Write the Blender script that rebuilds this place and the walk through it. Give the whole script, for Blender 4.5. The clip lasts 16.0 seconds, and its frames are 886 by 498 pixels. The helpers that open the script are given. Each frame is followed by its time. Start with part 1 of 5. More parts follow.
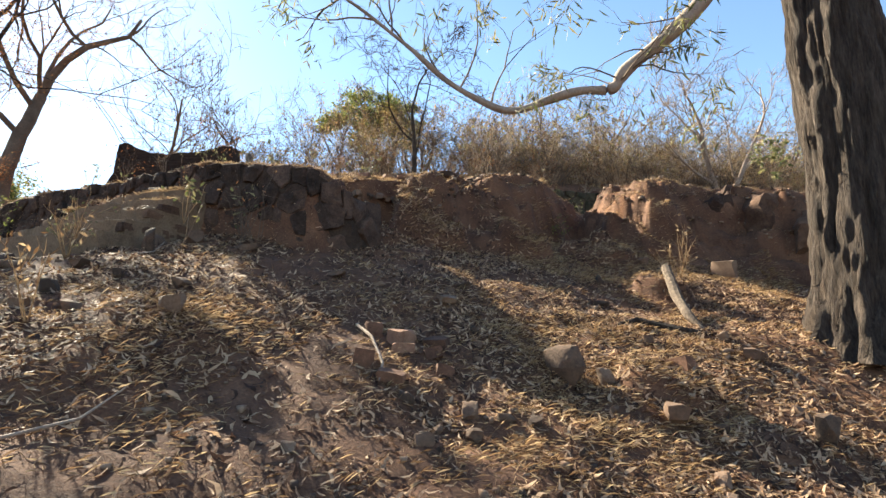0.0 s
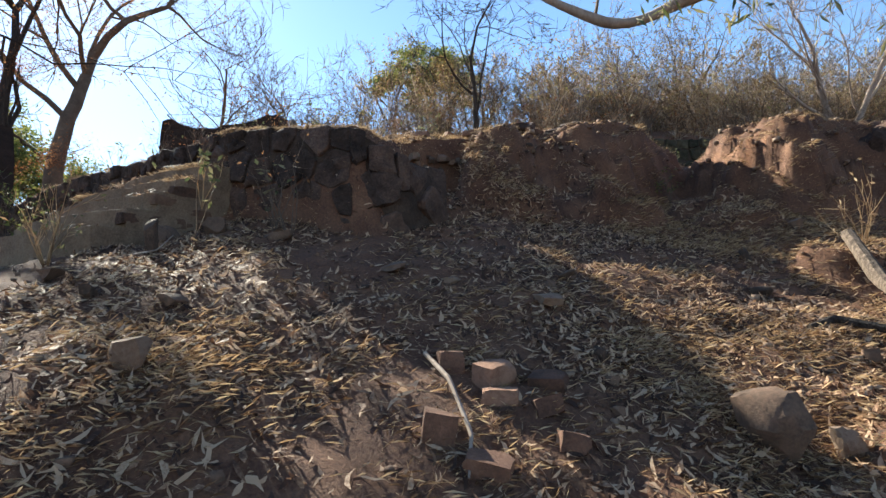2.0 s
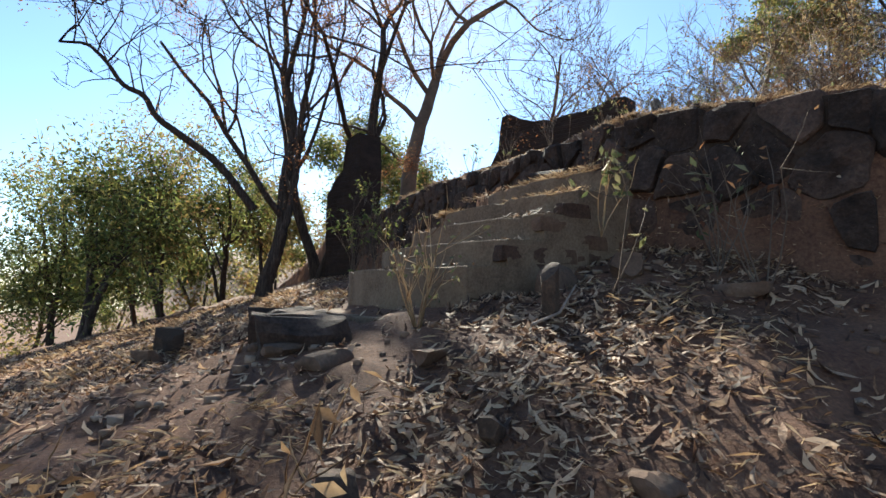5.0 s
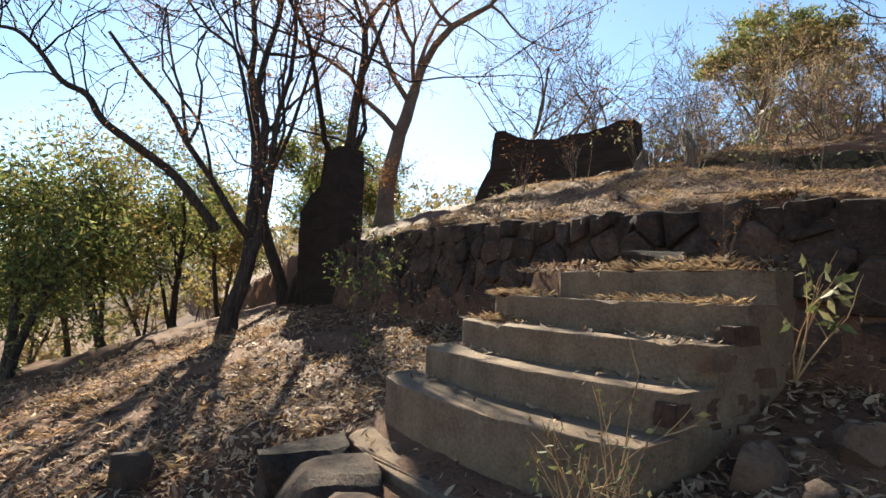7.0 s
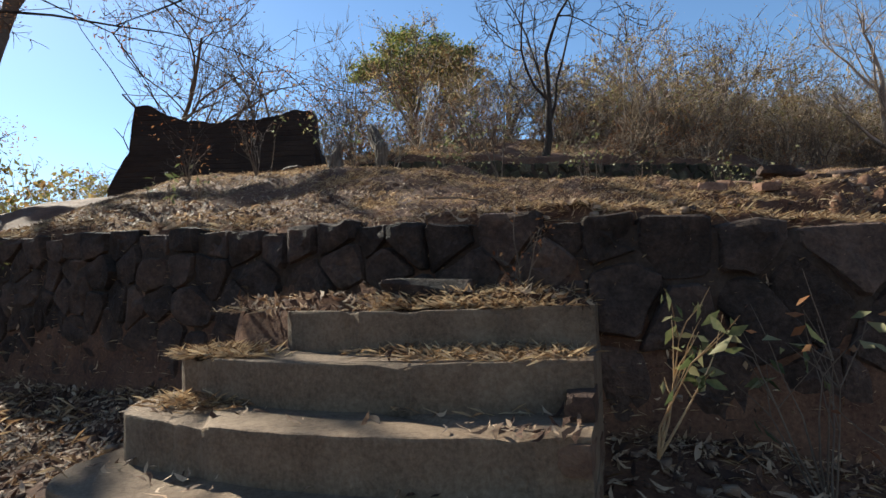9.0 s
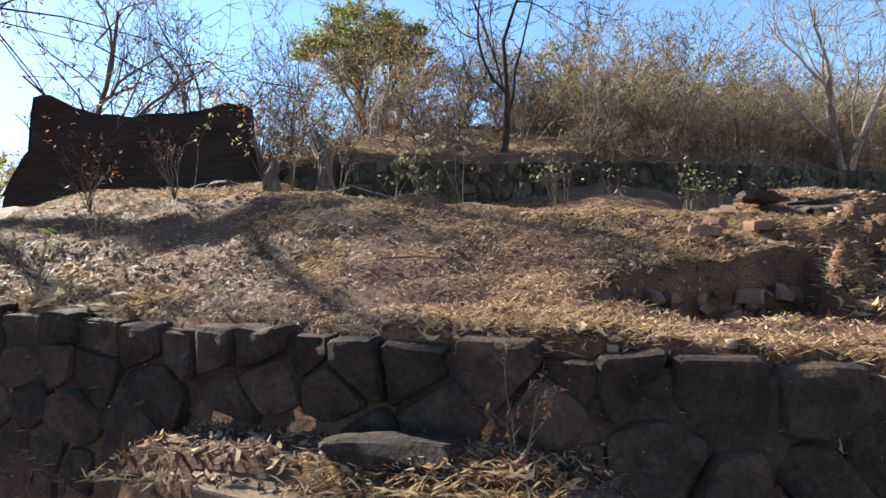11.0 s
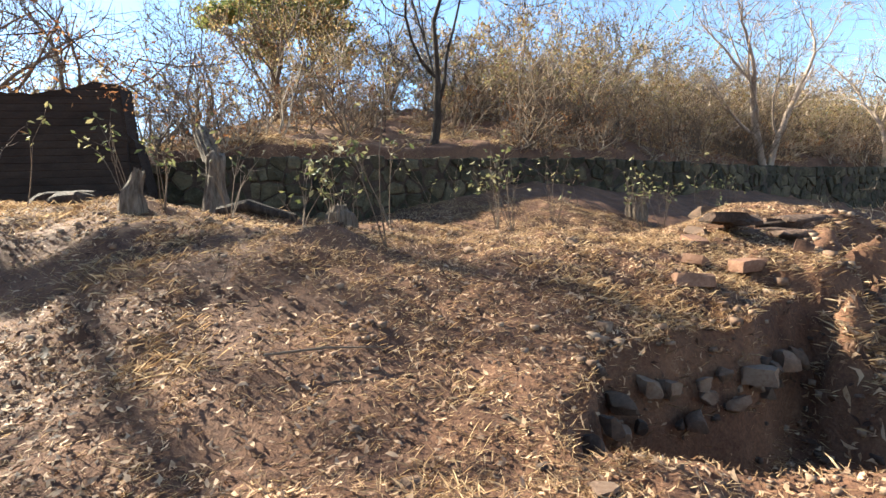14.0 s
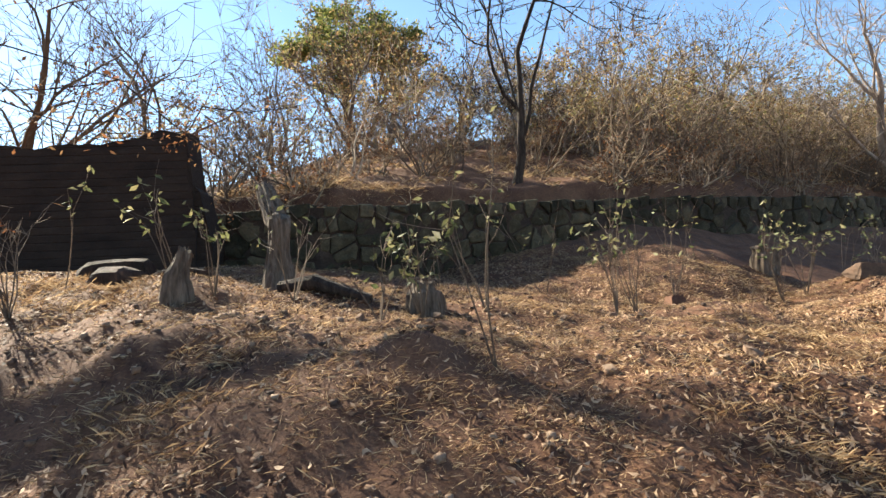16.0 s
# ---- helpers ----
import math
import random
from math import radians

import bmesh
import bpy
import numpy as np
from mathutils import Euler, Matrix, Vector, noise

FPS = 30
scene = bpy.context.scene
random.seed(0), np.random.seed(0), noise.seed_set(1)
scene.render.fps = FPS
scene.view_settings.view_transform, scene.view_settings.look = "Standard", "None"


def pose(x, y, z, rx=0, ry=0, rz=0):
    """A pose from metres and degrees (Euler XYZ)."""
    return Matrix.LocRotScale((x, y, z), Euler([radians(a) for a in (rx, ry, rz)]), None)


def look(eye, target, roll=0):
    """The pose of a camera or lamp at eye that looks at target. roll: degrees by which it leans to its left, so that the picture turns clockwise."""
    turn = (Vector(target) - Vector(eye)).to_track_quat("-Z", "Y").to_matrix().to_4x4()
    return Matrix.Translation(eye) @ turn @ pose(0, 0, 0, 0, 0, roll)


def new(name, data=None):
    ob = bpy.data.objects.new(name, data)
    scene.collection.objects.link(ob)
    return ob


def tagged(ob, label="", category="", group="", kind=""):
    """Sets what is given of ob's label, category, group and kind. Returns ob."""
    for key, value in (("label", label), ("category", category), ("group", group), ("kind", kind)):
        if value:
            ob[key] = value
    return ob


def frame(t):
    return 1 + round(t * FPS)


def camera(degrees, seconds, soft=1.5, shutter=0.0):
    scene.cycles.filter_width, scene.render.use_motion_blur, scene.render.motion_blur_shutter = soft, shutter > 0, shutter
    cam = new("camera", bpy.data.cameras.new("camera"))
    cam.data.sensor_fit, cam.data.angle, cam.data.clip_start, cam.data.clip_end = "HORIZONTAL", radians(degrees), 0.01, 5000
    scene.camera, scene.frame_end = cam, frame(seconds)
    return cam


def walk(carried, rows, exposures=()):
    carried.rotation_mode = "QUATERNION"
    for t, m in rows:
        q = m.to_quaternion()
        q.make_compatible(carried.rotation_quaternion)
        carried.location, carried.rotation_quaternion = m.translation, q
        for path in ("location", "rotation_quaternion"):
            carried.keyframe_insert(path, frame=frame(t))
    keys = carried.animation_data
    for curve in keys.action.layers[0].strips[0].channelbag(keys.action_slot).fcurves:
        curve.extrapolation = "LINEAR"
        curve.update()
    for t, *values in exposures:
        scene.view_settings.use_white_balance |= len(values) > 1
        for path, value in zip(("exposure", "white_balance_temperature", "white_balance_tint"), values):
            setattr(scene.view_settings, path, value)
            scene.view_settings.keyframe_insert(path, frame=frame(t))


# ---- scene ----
cam = camera(78.7, 16.0)
PATH = [
    (0, (-0.605, 5.347, 1.921), (-1.331, 7.186, 2.226), -1.0),
    (0.5, (-0.85, 5.703, 1.957), (-1.662, 7.509, 2.239), -1.9),
    (1, (-1.084, 6.011, 2.114), (-1.984, 7.779, 2.372), -2.3),
    (1.5, (-1.25, 6.244, 2.249), (-2.166, 8.007, 2.482), -2.6),
    (2, (-1.323, 6.562, 2.278), (-2.265, 8.317, 2.45), -3.0),
    (2.5, (-1.542, 6.812, 2.459), (-2.629, 8.488, 2.574), -3.2),
    (3, (-1.779, 7.044, 2.568), (-3.019, 8.606, 2.725), -0.8),
    (3.5, (-1.999, 7.337, 2.617), (-3.478, 8.675, 2.771), 0.6),
    (4, (-2.362, 7.392, 2.693), (-4.034, 8.477, 2.856), 0.8),
    (4.2, (-2.503, 7.383, 2.69), (-4.237, 8.368, 2.842), 0.5),
    (6.3, (-3.84, 7.081, 3.366), (-5.525, 8.15, 3.489), 2.9),
    (6.5, (-3.965, 7.106, 3.445), (-5.629, 8.207, 3.581), 2.9),
    (7, (-4.295, 7.151, 3.465), (-5.925, 8.301, 3.602), 1.8),
    (7.5, (-4.634, 7.193, 3.609), (-6.271, 8.329, 3.79), -4.0),
    (8, (-4.984, 7.262, 3.633), (-6.338, 8.724, 3.807), -3.4),
    (8.5, (-5.192, 7.354, 3.681), (-6.004, 9.177, 3.818), -1.5),
    (9, (-5.333, 7.798, 3.696), (-5.979, 9.688, 3.812), -2.1),
    (9.2, (-5.359, 7.903, 3.836), (-5.982, 9.8, 3.935), -2.9),
    (11.3, (-5.62, 8.48, 4.3), (-6.061, 10.431, 4.297), -3.0),
    (11.5, (-5.658, 8.545, 4.327), (-6.075, 10.501, 4.312), -3.5),
    (12, (-5.674, 8.691, 4.42), (-6.024, 10.66, 4.376), -3.6),
    (12.5, (-5.667, 8.913, 4.498), (-5.971, 10.889, 4.429), -3.9),
    (13, (-5.743, 9.05, 4.567), (-6.005, 11.031, 4.47), -4.1),
    (13.5, (-5.76, 9.142, 4.639), (-5.967, 11.129, 4.54), -3.7),
    (14, (-5.734, 9.334, 4.687), (-5.943, 11.322, 4.607), -2.7),
    (14.5, (-5.808, 9.426, 4.749), (-6.074, 11.407, 4.699), -1.8),
    (15, (-5.929, 9.706, 4.724), (-6.255, 11.679, 4.74), -1.7),
    (15.5, (-6.028, 9.945, 4.981), (-6.41, 11.909, 4.993), -2.0),
    (16, (-6.086, 10.186, 5.075), (-6.531, 12.136, 5.095), -2.6),
]
EXPOSURES = [(0, 2.45, 6400, 4), (1, 2.2, 5900, 3), (2, 2.15, 5800, 3), (3.5, 2.7, 5950, 3), (4.2, 2.35, 5750, 3), (6.5, 1.8, 6100, 3), (7, 2.05, 6300, 4), (7.5, 2.1, 6300, 4), (9, 1.5, 5700, 2), (11.5, 2.35, 5600, 3), (13, 2.5, 5850, 3), (15, 2.7, 6200, 4), (16, 2.25, 6150, 4)]
walk(cam, [(t, look(eye, target, roll)) for t, eye, target, roll in PATH], exposures=EXPOSURES)
SKY_STRENGTH, SUN_STRENGTH = 0.058, 5.0

# ---- world, sun, sky ----
SUN_AZ, SUN_EL = 66.0, 34.0     # degrees left of +y, above the horizon
world = bpy.data.worlds.new("sky")
scene.world = world
world.use_nodes = True
wn = world.node_tree
sky = wn.nodes.new("ShaderNodeTexSky")
sky.sky_type = "NISHITA"
sky.sun_disc = False
sky.sun_elevation, sky.sun_rotation = radians(SUN_EL), radians(-SUN_AZ)
sky.air_density, sky.dust_density, sky.ozone_density = 0.9, 0.15, 1.6
wn.nodes["Background"].inputs[1].default_value = SKY_STRENGTH
wn.links.new(sky.outputs[0], wn.nodes["Background"].inputs[0])
sun_data = bpy.data.lights.new("sun", "SUN")
sun_data.energy, sun_data.angle, sun_data.color = SUN_STRENGTH, radians(0.6), (1.0, 0.88, 0.7)
sun = new("sun", sun_data)
sd = Vector((-math.sin(radians(SUN_AZ)) * math.cos(radians(SUN_EL)), math.cos(radians(SUN_AZ)) * math.cos(radians(SUN_EL)), math.sin(radians(SUN_EL))))
sun.rotation_euler = sd.to_track_quat("Z", "Y").to_euler()

# ---- materials ----
def material(name, colours, scale=6.0, rough=0.9, bump=0.4, fine=40.0, space="world", vary="", spread=0.25, big=0.6, translucent=0.0, stretch=(1, 1, 1), depth=0.03):
    """A rough natural surface: a ramp of colours over coarse and fine noise, with relief.
    vary: 'object' or 'island' gives every piece its own shade."""
    m = bpy.data.materials.new(name)
    m.use_nodes = True
    nt = m.node_tree
    n, l = nt.nodes, nt.links
    b = n["Principled BSDF"]
    if space == "world":
        src = n.new("ShaderNodeNewGeometry").outputs["Position"]
    else:
        src = n.new("ShaderNodeTexCoord").outputs["Object"]
    mp = n.new("ShaderNodeMapping")
    mp.inputs["Scale"].default_value = stretch
    l.new(src, mp.inputs[0])
    na, nb = n.new("ShaderNodeTexNoise"), n.new("ShaderNodeTexNoise")
    na.inputs["Scale"].default_value, na.inputs["Detail"].default_value, na.inputs["Roughness"].default_value = scale, 6, 0.65
    nb.inputs["Scale"].default_value, nb.inputs["Detail"].default_value, nb.inputs["Roughness"].default_value = fine, 5, 0.7
    l.new(mp.outputs[0], na.inputs[0])
    l.new(mp.outputs[0], nb.inputs[0])
    mx = n.new("ShaderNodeMix")
    mx.inputs[0].default_value = 1 - big
    l.new(na.outputs[0], mx.inputs[2])
    l.new(nb.outputs[0], mx.inputs[3])
    fac = mx.outputs[0]
    if vary:
        rnd = (n.new("ShaderNodeObjectInfo") if vary == "object" else n.new("ShaderNodeNewGeometry"))
        rout = rnd.outputs["Random"] if vary == "object" else rnd.outputs["Random Per Island"]
        ma = n.new("ShaderNodeMath")
        ma.operation = "MULTIPLY_ADD"
        ma.inputs[1].default_value = spread
        l.new(rout, ma.inputs[0])
        sb = n.new("ShaderNodeMath")
        sb.operation = "SUBTRACT"
        sb.inputs[1].default_value = spread / 2
        l.new(fac, sb.inputs[0])
        l.new(sb.outputs[0], ma.inputs[2])
        fac = ma.outputs[0]
    ramp = n.new("ShaderNodeValToRGB")
    el = ramp.color_ramp.elements
    k = len(colours)
    while len(el) < k:
        el.new(0.5)
    for i, c in enumerate(colours):
        el[i].position = 0.3 + 0.4 * i / max(1, k - 1)
        el[i].color = (*c, 1)
    l.new(fac, ramp.inputs[0])
    l.new(ramp.outputs[0], b.inputs["Base Color"])
    b.inputs["Roughness"].default_value = rough
    b.inputs["Specular IOR Level"].default_value = 0.25
    if bump:
        bp = n.new("ShaderNodeBump")
        bp.inputs["Strength"].default_value, bp.inputs["Distance"].default_value = bump, depth
        l.new(mx.outputs[0], bp.inputs["Height"])
        l.new(bp.outputs[0], b.inputs["Normal"])
    if translucent:
        tr = n.new("ShaderNodeBsdfTranslucent")
        ms = n.new("ShaderNodeMixShader")
        ms.inputs[0].default_value = translucent
        l.new(ramp.outputs[0], tr.inputs[0])
        l.new(b.outputs[0], ms.inputs[1])
        l.new(tr.outputs[0], ms.inputs[2])
        l.new(ms.outputs[0], n["Material Output"].inputs[0])
    return m

M_SOIL = material("dry_soil", [(0.028, 0.013, 0.008), (0.085, 0.04, 0.023), (0.155, 0.077, 0.042), (0.24, 0.135, 0.075)], scale=2.6, fine=55, bump=0.8, big=0.5, depth=0.03)
M_STONE = material("field_stone", [(0.012, 0.008, 0.006), (0.038, 0.024, 0.017), (0.086, 0.053, 0.038), (0.16, 0.098, 0.068)], scale=5, fine=45, bump=1.0, vary="object", spread=0.16, depth=0.05)
M_ROCK = material("loose_rock", [(0.045, 0.03, 0.021), (0.095, 0.06, 0.04), (0.145, 0.088, 0.057), (0.2, 0.135, 0.092)], scale=7, fine=60, bump=0.5, vary="object", spread=0.45)
M_PEBBLE = material("pebbles", [(0.06, 0.04, 0.03), (0.14, 0.085, 0.055), (0.2, 0.12, 0.075), (0.25, 0.175, 0.12)], scale=7, fine=60, bump=0.3, vary="island", spread=0.6)
M_MOSSY = material("mossy_stone", [(0.014, 0.012, 0.006), (0.034, 0.028, 0.015), (0.064, 0.05, 0.028), (0.11, 0.085, 0.05)], scale=6, fine=45, bump=0.9, vary="object", spread=0.3)
M_BRICK = material("old_brick", [(0.06, 0.032, 0.021), (0.15, 0.076, 0.046), (0.27, 0.15, 0.095)], scale=8, fine=70, bump=0.5, vary="object", spread=0.3)
M_BLOCK = material("brown_block", [(0.025, 0.014, 0.009), (0.062, 0.034, 0.022), (0.11, 0.061, 0.037), (0.165, 0.098, 0.06)], scale=4, fine=40, bump=0.9, vary="object", spread=0.2)
M_MORTAR = material("earth_mortar", [(0.018, 0.012, 0.009), (0.045, 0.029, 0.02), (0.085, 0.055, 0.038)], scale=5, fine=40, bump=0.8)
M_CONCRETE = material("worn_concrete", [(0.05, 0.03, 0.018), (0.135, 0.088, 0.054), (0.2, 0.135, 0.085), (0.28, 0.195, 0.125)], scale=4.5, fine=60, bump=0.8, big=0.5, depth=0.02)
# mud brick kept near black: the ruin's backlit shade is put into its colour
M_ADOBE = material("weathered_mud_brick_in_shade", [(0.016, 0.01, 0.007), (0.034, 0.021, 0.015), (0.058, 0.037, 0.025)], scale=3, fine=40, bump=0.7, vary="object", spread=0.12, stretch=(1, 1, 2.5))
M_LITTER = material("dry_leaf", [(0.05, 0.026, 0.016), (0.15, 0.078, 0.044), (0.3, 0.175, 0.098), (0.5, 0.34, 0.21)], scale=20, fine=80, bump=0, vary="island", spread=0.7, translucent=0.3, rough=0.7)
M_STRAW = material("dry_grass", [(0.13, 0.072, 0.036), (0.33, 0.205, 0.105), (0.52, 0.37, 0.21)], scale=3, fine=40, bump=0, vary="island", spread=0.5, translucent=0.35, rough=0.8)
M_BARK = material("dark_bark", [(0.012, 0.009, 0.007), (0.035, 0.025, 0.019), (0.08, 0.058, 0.044), (0.15, 0.115, 0.09)], scale=22, fine=70, bump=1.0, stretch=(1, 1, 0.16), depth=0.09)
M_PALE = material("pale_bark", [(0.14, 0.1, 0.075), (0.28, 0.21, 0.16), (0.42, 0.34, 0.27)], scale=4, fine=40, bump=0.4, stretch=(1, 1, 0.35))
M_DEADWOOD = material("dead_wood", [(0.03, 0.02, 0.014), (0.085, 0.06, 0.042), (0.17, 0.125, 0.09), (0.26, 0.2, 0.15)], scale=30, fine=70, bump=0.9, stretch=(1, 1, 0.15), depth=0.04)
M_TWIG = material("grey_brown_bark", [(0.06, 0.042, 0.03), (0.12, 0.085, 0.06), (0.2, 0.145, 0.1)], scale=3, fine=30, bump=0.2)
M_BRUSH = material("dry_brush", [(0.1, 0.07, 0.048), (0.24, 0.175, 0.12), (0.43, 0.33, 0.23)], scale=0.5, fine=6, bump=0, vary="island", spread=0.5, translucent=0.15)
M_BRUSHLEAF = material("dry_brush_leaf", [(0.12, 0.065, 0.03), (0.3, 0.18, 0.08), (0.42, 0.3, 0.14), (0.2, 0.19, 0.075)], scale=0.25, fine=4, bump=0, vary="island", spread=0.6, translucent=0.4)
M_GREEN = material("green_leaf", [(0.06, 0.08, 0.022), (0.105, 0.13, 0.034), (0.17, 0.18, 0.05), (0.25, 0.22, 0.065)], scale=0.6, fine=6, bump=0, vary="island", spread=0.5, translucent=0.45, rough=0.6)
M_YELLOW = material("yellowing_leaf", [(0.1, 0.1, 0.03), (0.2, 0.18, 0.05), (0.3, 0.23, 0.08), (0.26, 0.15, 0.06)], scale=0.6, fine=6, bump=0, vary="island", spread=0.5, translucent=0.45, rough=0.6)
M_OLIVE = material("wilted_leaf", [(0.07, 0.08, 0.03), (0.145, 0.145, 0.06), (0.27, 0.23, 0.11)], scale=8, fine=40, bump=0, vary="island", spread=0.6, translucent=0.4, rough=0.6)
M_RUSSET = material("russet_leaf", [(0.14, 0.05, 0.02), (0.28, 0.12, 0.05), (0.36, 0.2, 0.09)], scale=3, fine=30, bump=0, vary="island", spread=0.5, translucent=0.35)

# ---- mesh helpers ----
rng = np.random.default_rng(7)

def link(name, verts, faces, mats, parent=None, label="", smooth=False):
    """One mesh object from arrays of corners and faces."""
    me = bpy.data.meshes.new(name)
    verts = np.asarray(verts, dtype=np.float32)
    if isinstance(faces, np.ndarray):
        k = faces.shape[1]
        me.vertices.add(len(verts))
        me.vertices.foreach_set("co", verts.ravel())
        me.loops.add(faces.size)
        me.loops.foreach_set("vertex_index", faces.astype(np.int32).ravel())
        me.polygons.add(len(faces))
        me.polygons.foreach_set("loop_start", np.arange(0, faces.size, k, dtype=np.int32))
        me.update(calc_edges=True)
    else:
        me.from_pydata(verts.tolist(), [], [list(f) for f in faces])
    if smooth:
        me.polygons.foreach_set("use_smooth", np.ones(len(me.polygons), dtype=bool))
    for m in (mats if isinstance(mats, (list, tuple)) else [mats]):
        me.materials.append(m)
    ob = new(name, me)
    if parent is not None:
        ob.parent = parent
    if label:
        ob["label"] = label
    return ob

def part(name, bm, mat, parent, label=""):
    me = bpy.data.meshes.new(name)
    bm.to_mesh(me)
    bm.free()
    me.materials.append(mat)
    ob = new(name, me)
    ob.parent = parent
    if label:
        ob["label"] = label
    return ob

def empty(name, place=(0, 0, 0)):
    e = new(name)
    e.location = place
    return e

def vnoise(x, y, scale, seed=0):
    """Smooth value noise on a plane, between -1 and 1."""
    x, y = np.asarray(x, float) * scale + seed * 17.3, np.asarray(y, float) * scale + seed * 9.7
    xi, yi = np.floor(x).astype(np.int64), np.floor(y).astype(np.int64)
    fx, fy = x - xi, y - yi
    fx, fy = fx * fx * (3 - 2 * fx), fy * fy * (3 - 2 * fy)
    def hsh(a, b):
        v = np.sin(a * 127.1 + b * 311.7 + seed * 74.7) * 43758.5453
        return v - np.floor(v)
    v = (hsh(xi, yi) * (1 - fx) + hsh(xi + 1, yi) * fx) * (1 - fy) + (hsh(xi, yi + 1) * (1 - fx) + hsh(xi + 1, yi + 1) * fx) * fy
    return 2 * v - 1

def step(a, b, v):
    t = np.clip((v - a) / (b - a), 0, 1)
    return t * t * (3 - 2 * t)

# ---- the lie of the land ----
STAIR_L, STAIR_R, TREAD, RISE = -7.2, -5.46, 0.27, 0.165
def stair_front(k): return 9.07 + TREAD * (k - 3)
def stair_top(k): return 2.64 if k == 1 else 3.09 + RISE * (k - 3)

def wall_line(x):
    """y of the terrace wall's face."""
    return np.where(x < -5.5, 10.1 - 0.15 * (x + 5.5), 10.1 + 0.16 * (x + 5.5))

def terrace_wall_top(x):
    return 3.97 + 0.05 * np.clip(-5.5 - x, 0, 4.2) - 0.09 * np.clip(x + 5.5, 0, 1.3) - 0.8 * np.clip(x + 4.2, 0, 0.5)

BANK_X = (-60, -5.75, -5.35, -4.5, -3.7, -3.1, -2.4, -1.9, -1.3, -0.4, 0.2, 1.6, 6, 60)
BANK_Y = (20, 10.2, 11.55, 12.1, 12.9, 14.0, 14.7, 16.2, 15.0, 14.8, 15.5, 15.3, 15.8, 20)
BANK_Z = (4.5, 4.5, 4.5, 4.5, 4.6, 4.72, 4.55, 4.15, 4.4, 4.35, 4.28, 4.1, 4.0, 3.0)
UPPER_X = (-60, -8.9, -3.6, 2.3, 14, 60)
UPPER_Y = (16.2, 16.05, 19.7, 25.3, 33.5, 60)
def upper_line(x): return np.interp(x, UPPER_X, UPPER_Y)
def upper_top(x): return np.interp(x, (-60, -8.8, -3.6, 2.3, 20), (5.75, 5.75, 5.85, 5.95, 6.2))

def low_slope(x, y):
    xc = -5.0 + np.logaddexp(0, (x + 5.0) * 3) / 3
    z = -1.27 - 0.33 * np.minimum(xc, 6) + 0.27 * y + 0.04 * np.minimum(0, x + 5.2)
    z = z + 0.3 * step(11, 13.5, y) * step(-2.5, -0.5, x)
    z = z - 0.12 * np.exp(-((x + 2.3) ** 2 / 1.2 + (y - 8.0) ** 2 / 1.5))
    z = z + 0.16 * np.exp(-((x + 3.35) ** 2 / 0.12 + (y - 7.8) ** 2 / 0.10))
    z = z + 0.35 * np.exp(-((x - 1.0) ** 2 / 1.6 + (y - 11.2) ** 2 / 1.6))
    z = z - 0.3 * np.exp(-((x + 7.3) ** 2 / 0.3 + (y - 7.95) ** 2 / 0.3))
    for cx, cy, r, hh in ((-4.1, 12.9, 0.42, 0.2), (-2.9, 13.0, 0.5, 0.2), (-1.2, 13.2, 0.4, 0.16), (-0.6, 12.0, 0.3, 0.2), (-0.6, 9.4, 0.3, 0.16)):
        z = z + hh * step(1.25, 0.75, np.hypot((x - cx) / r, (y - cy) / (0.7 * r)) + 0.25 * vnoise(x, y, 4, 8))
    return z

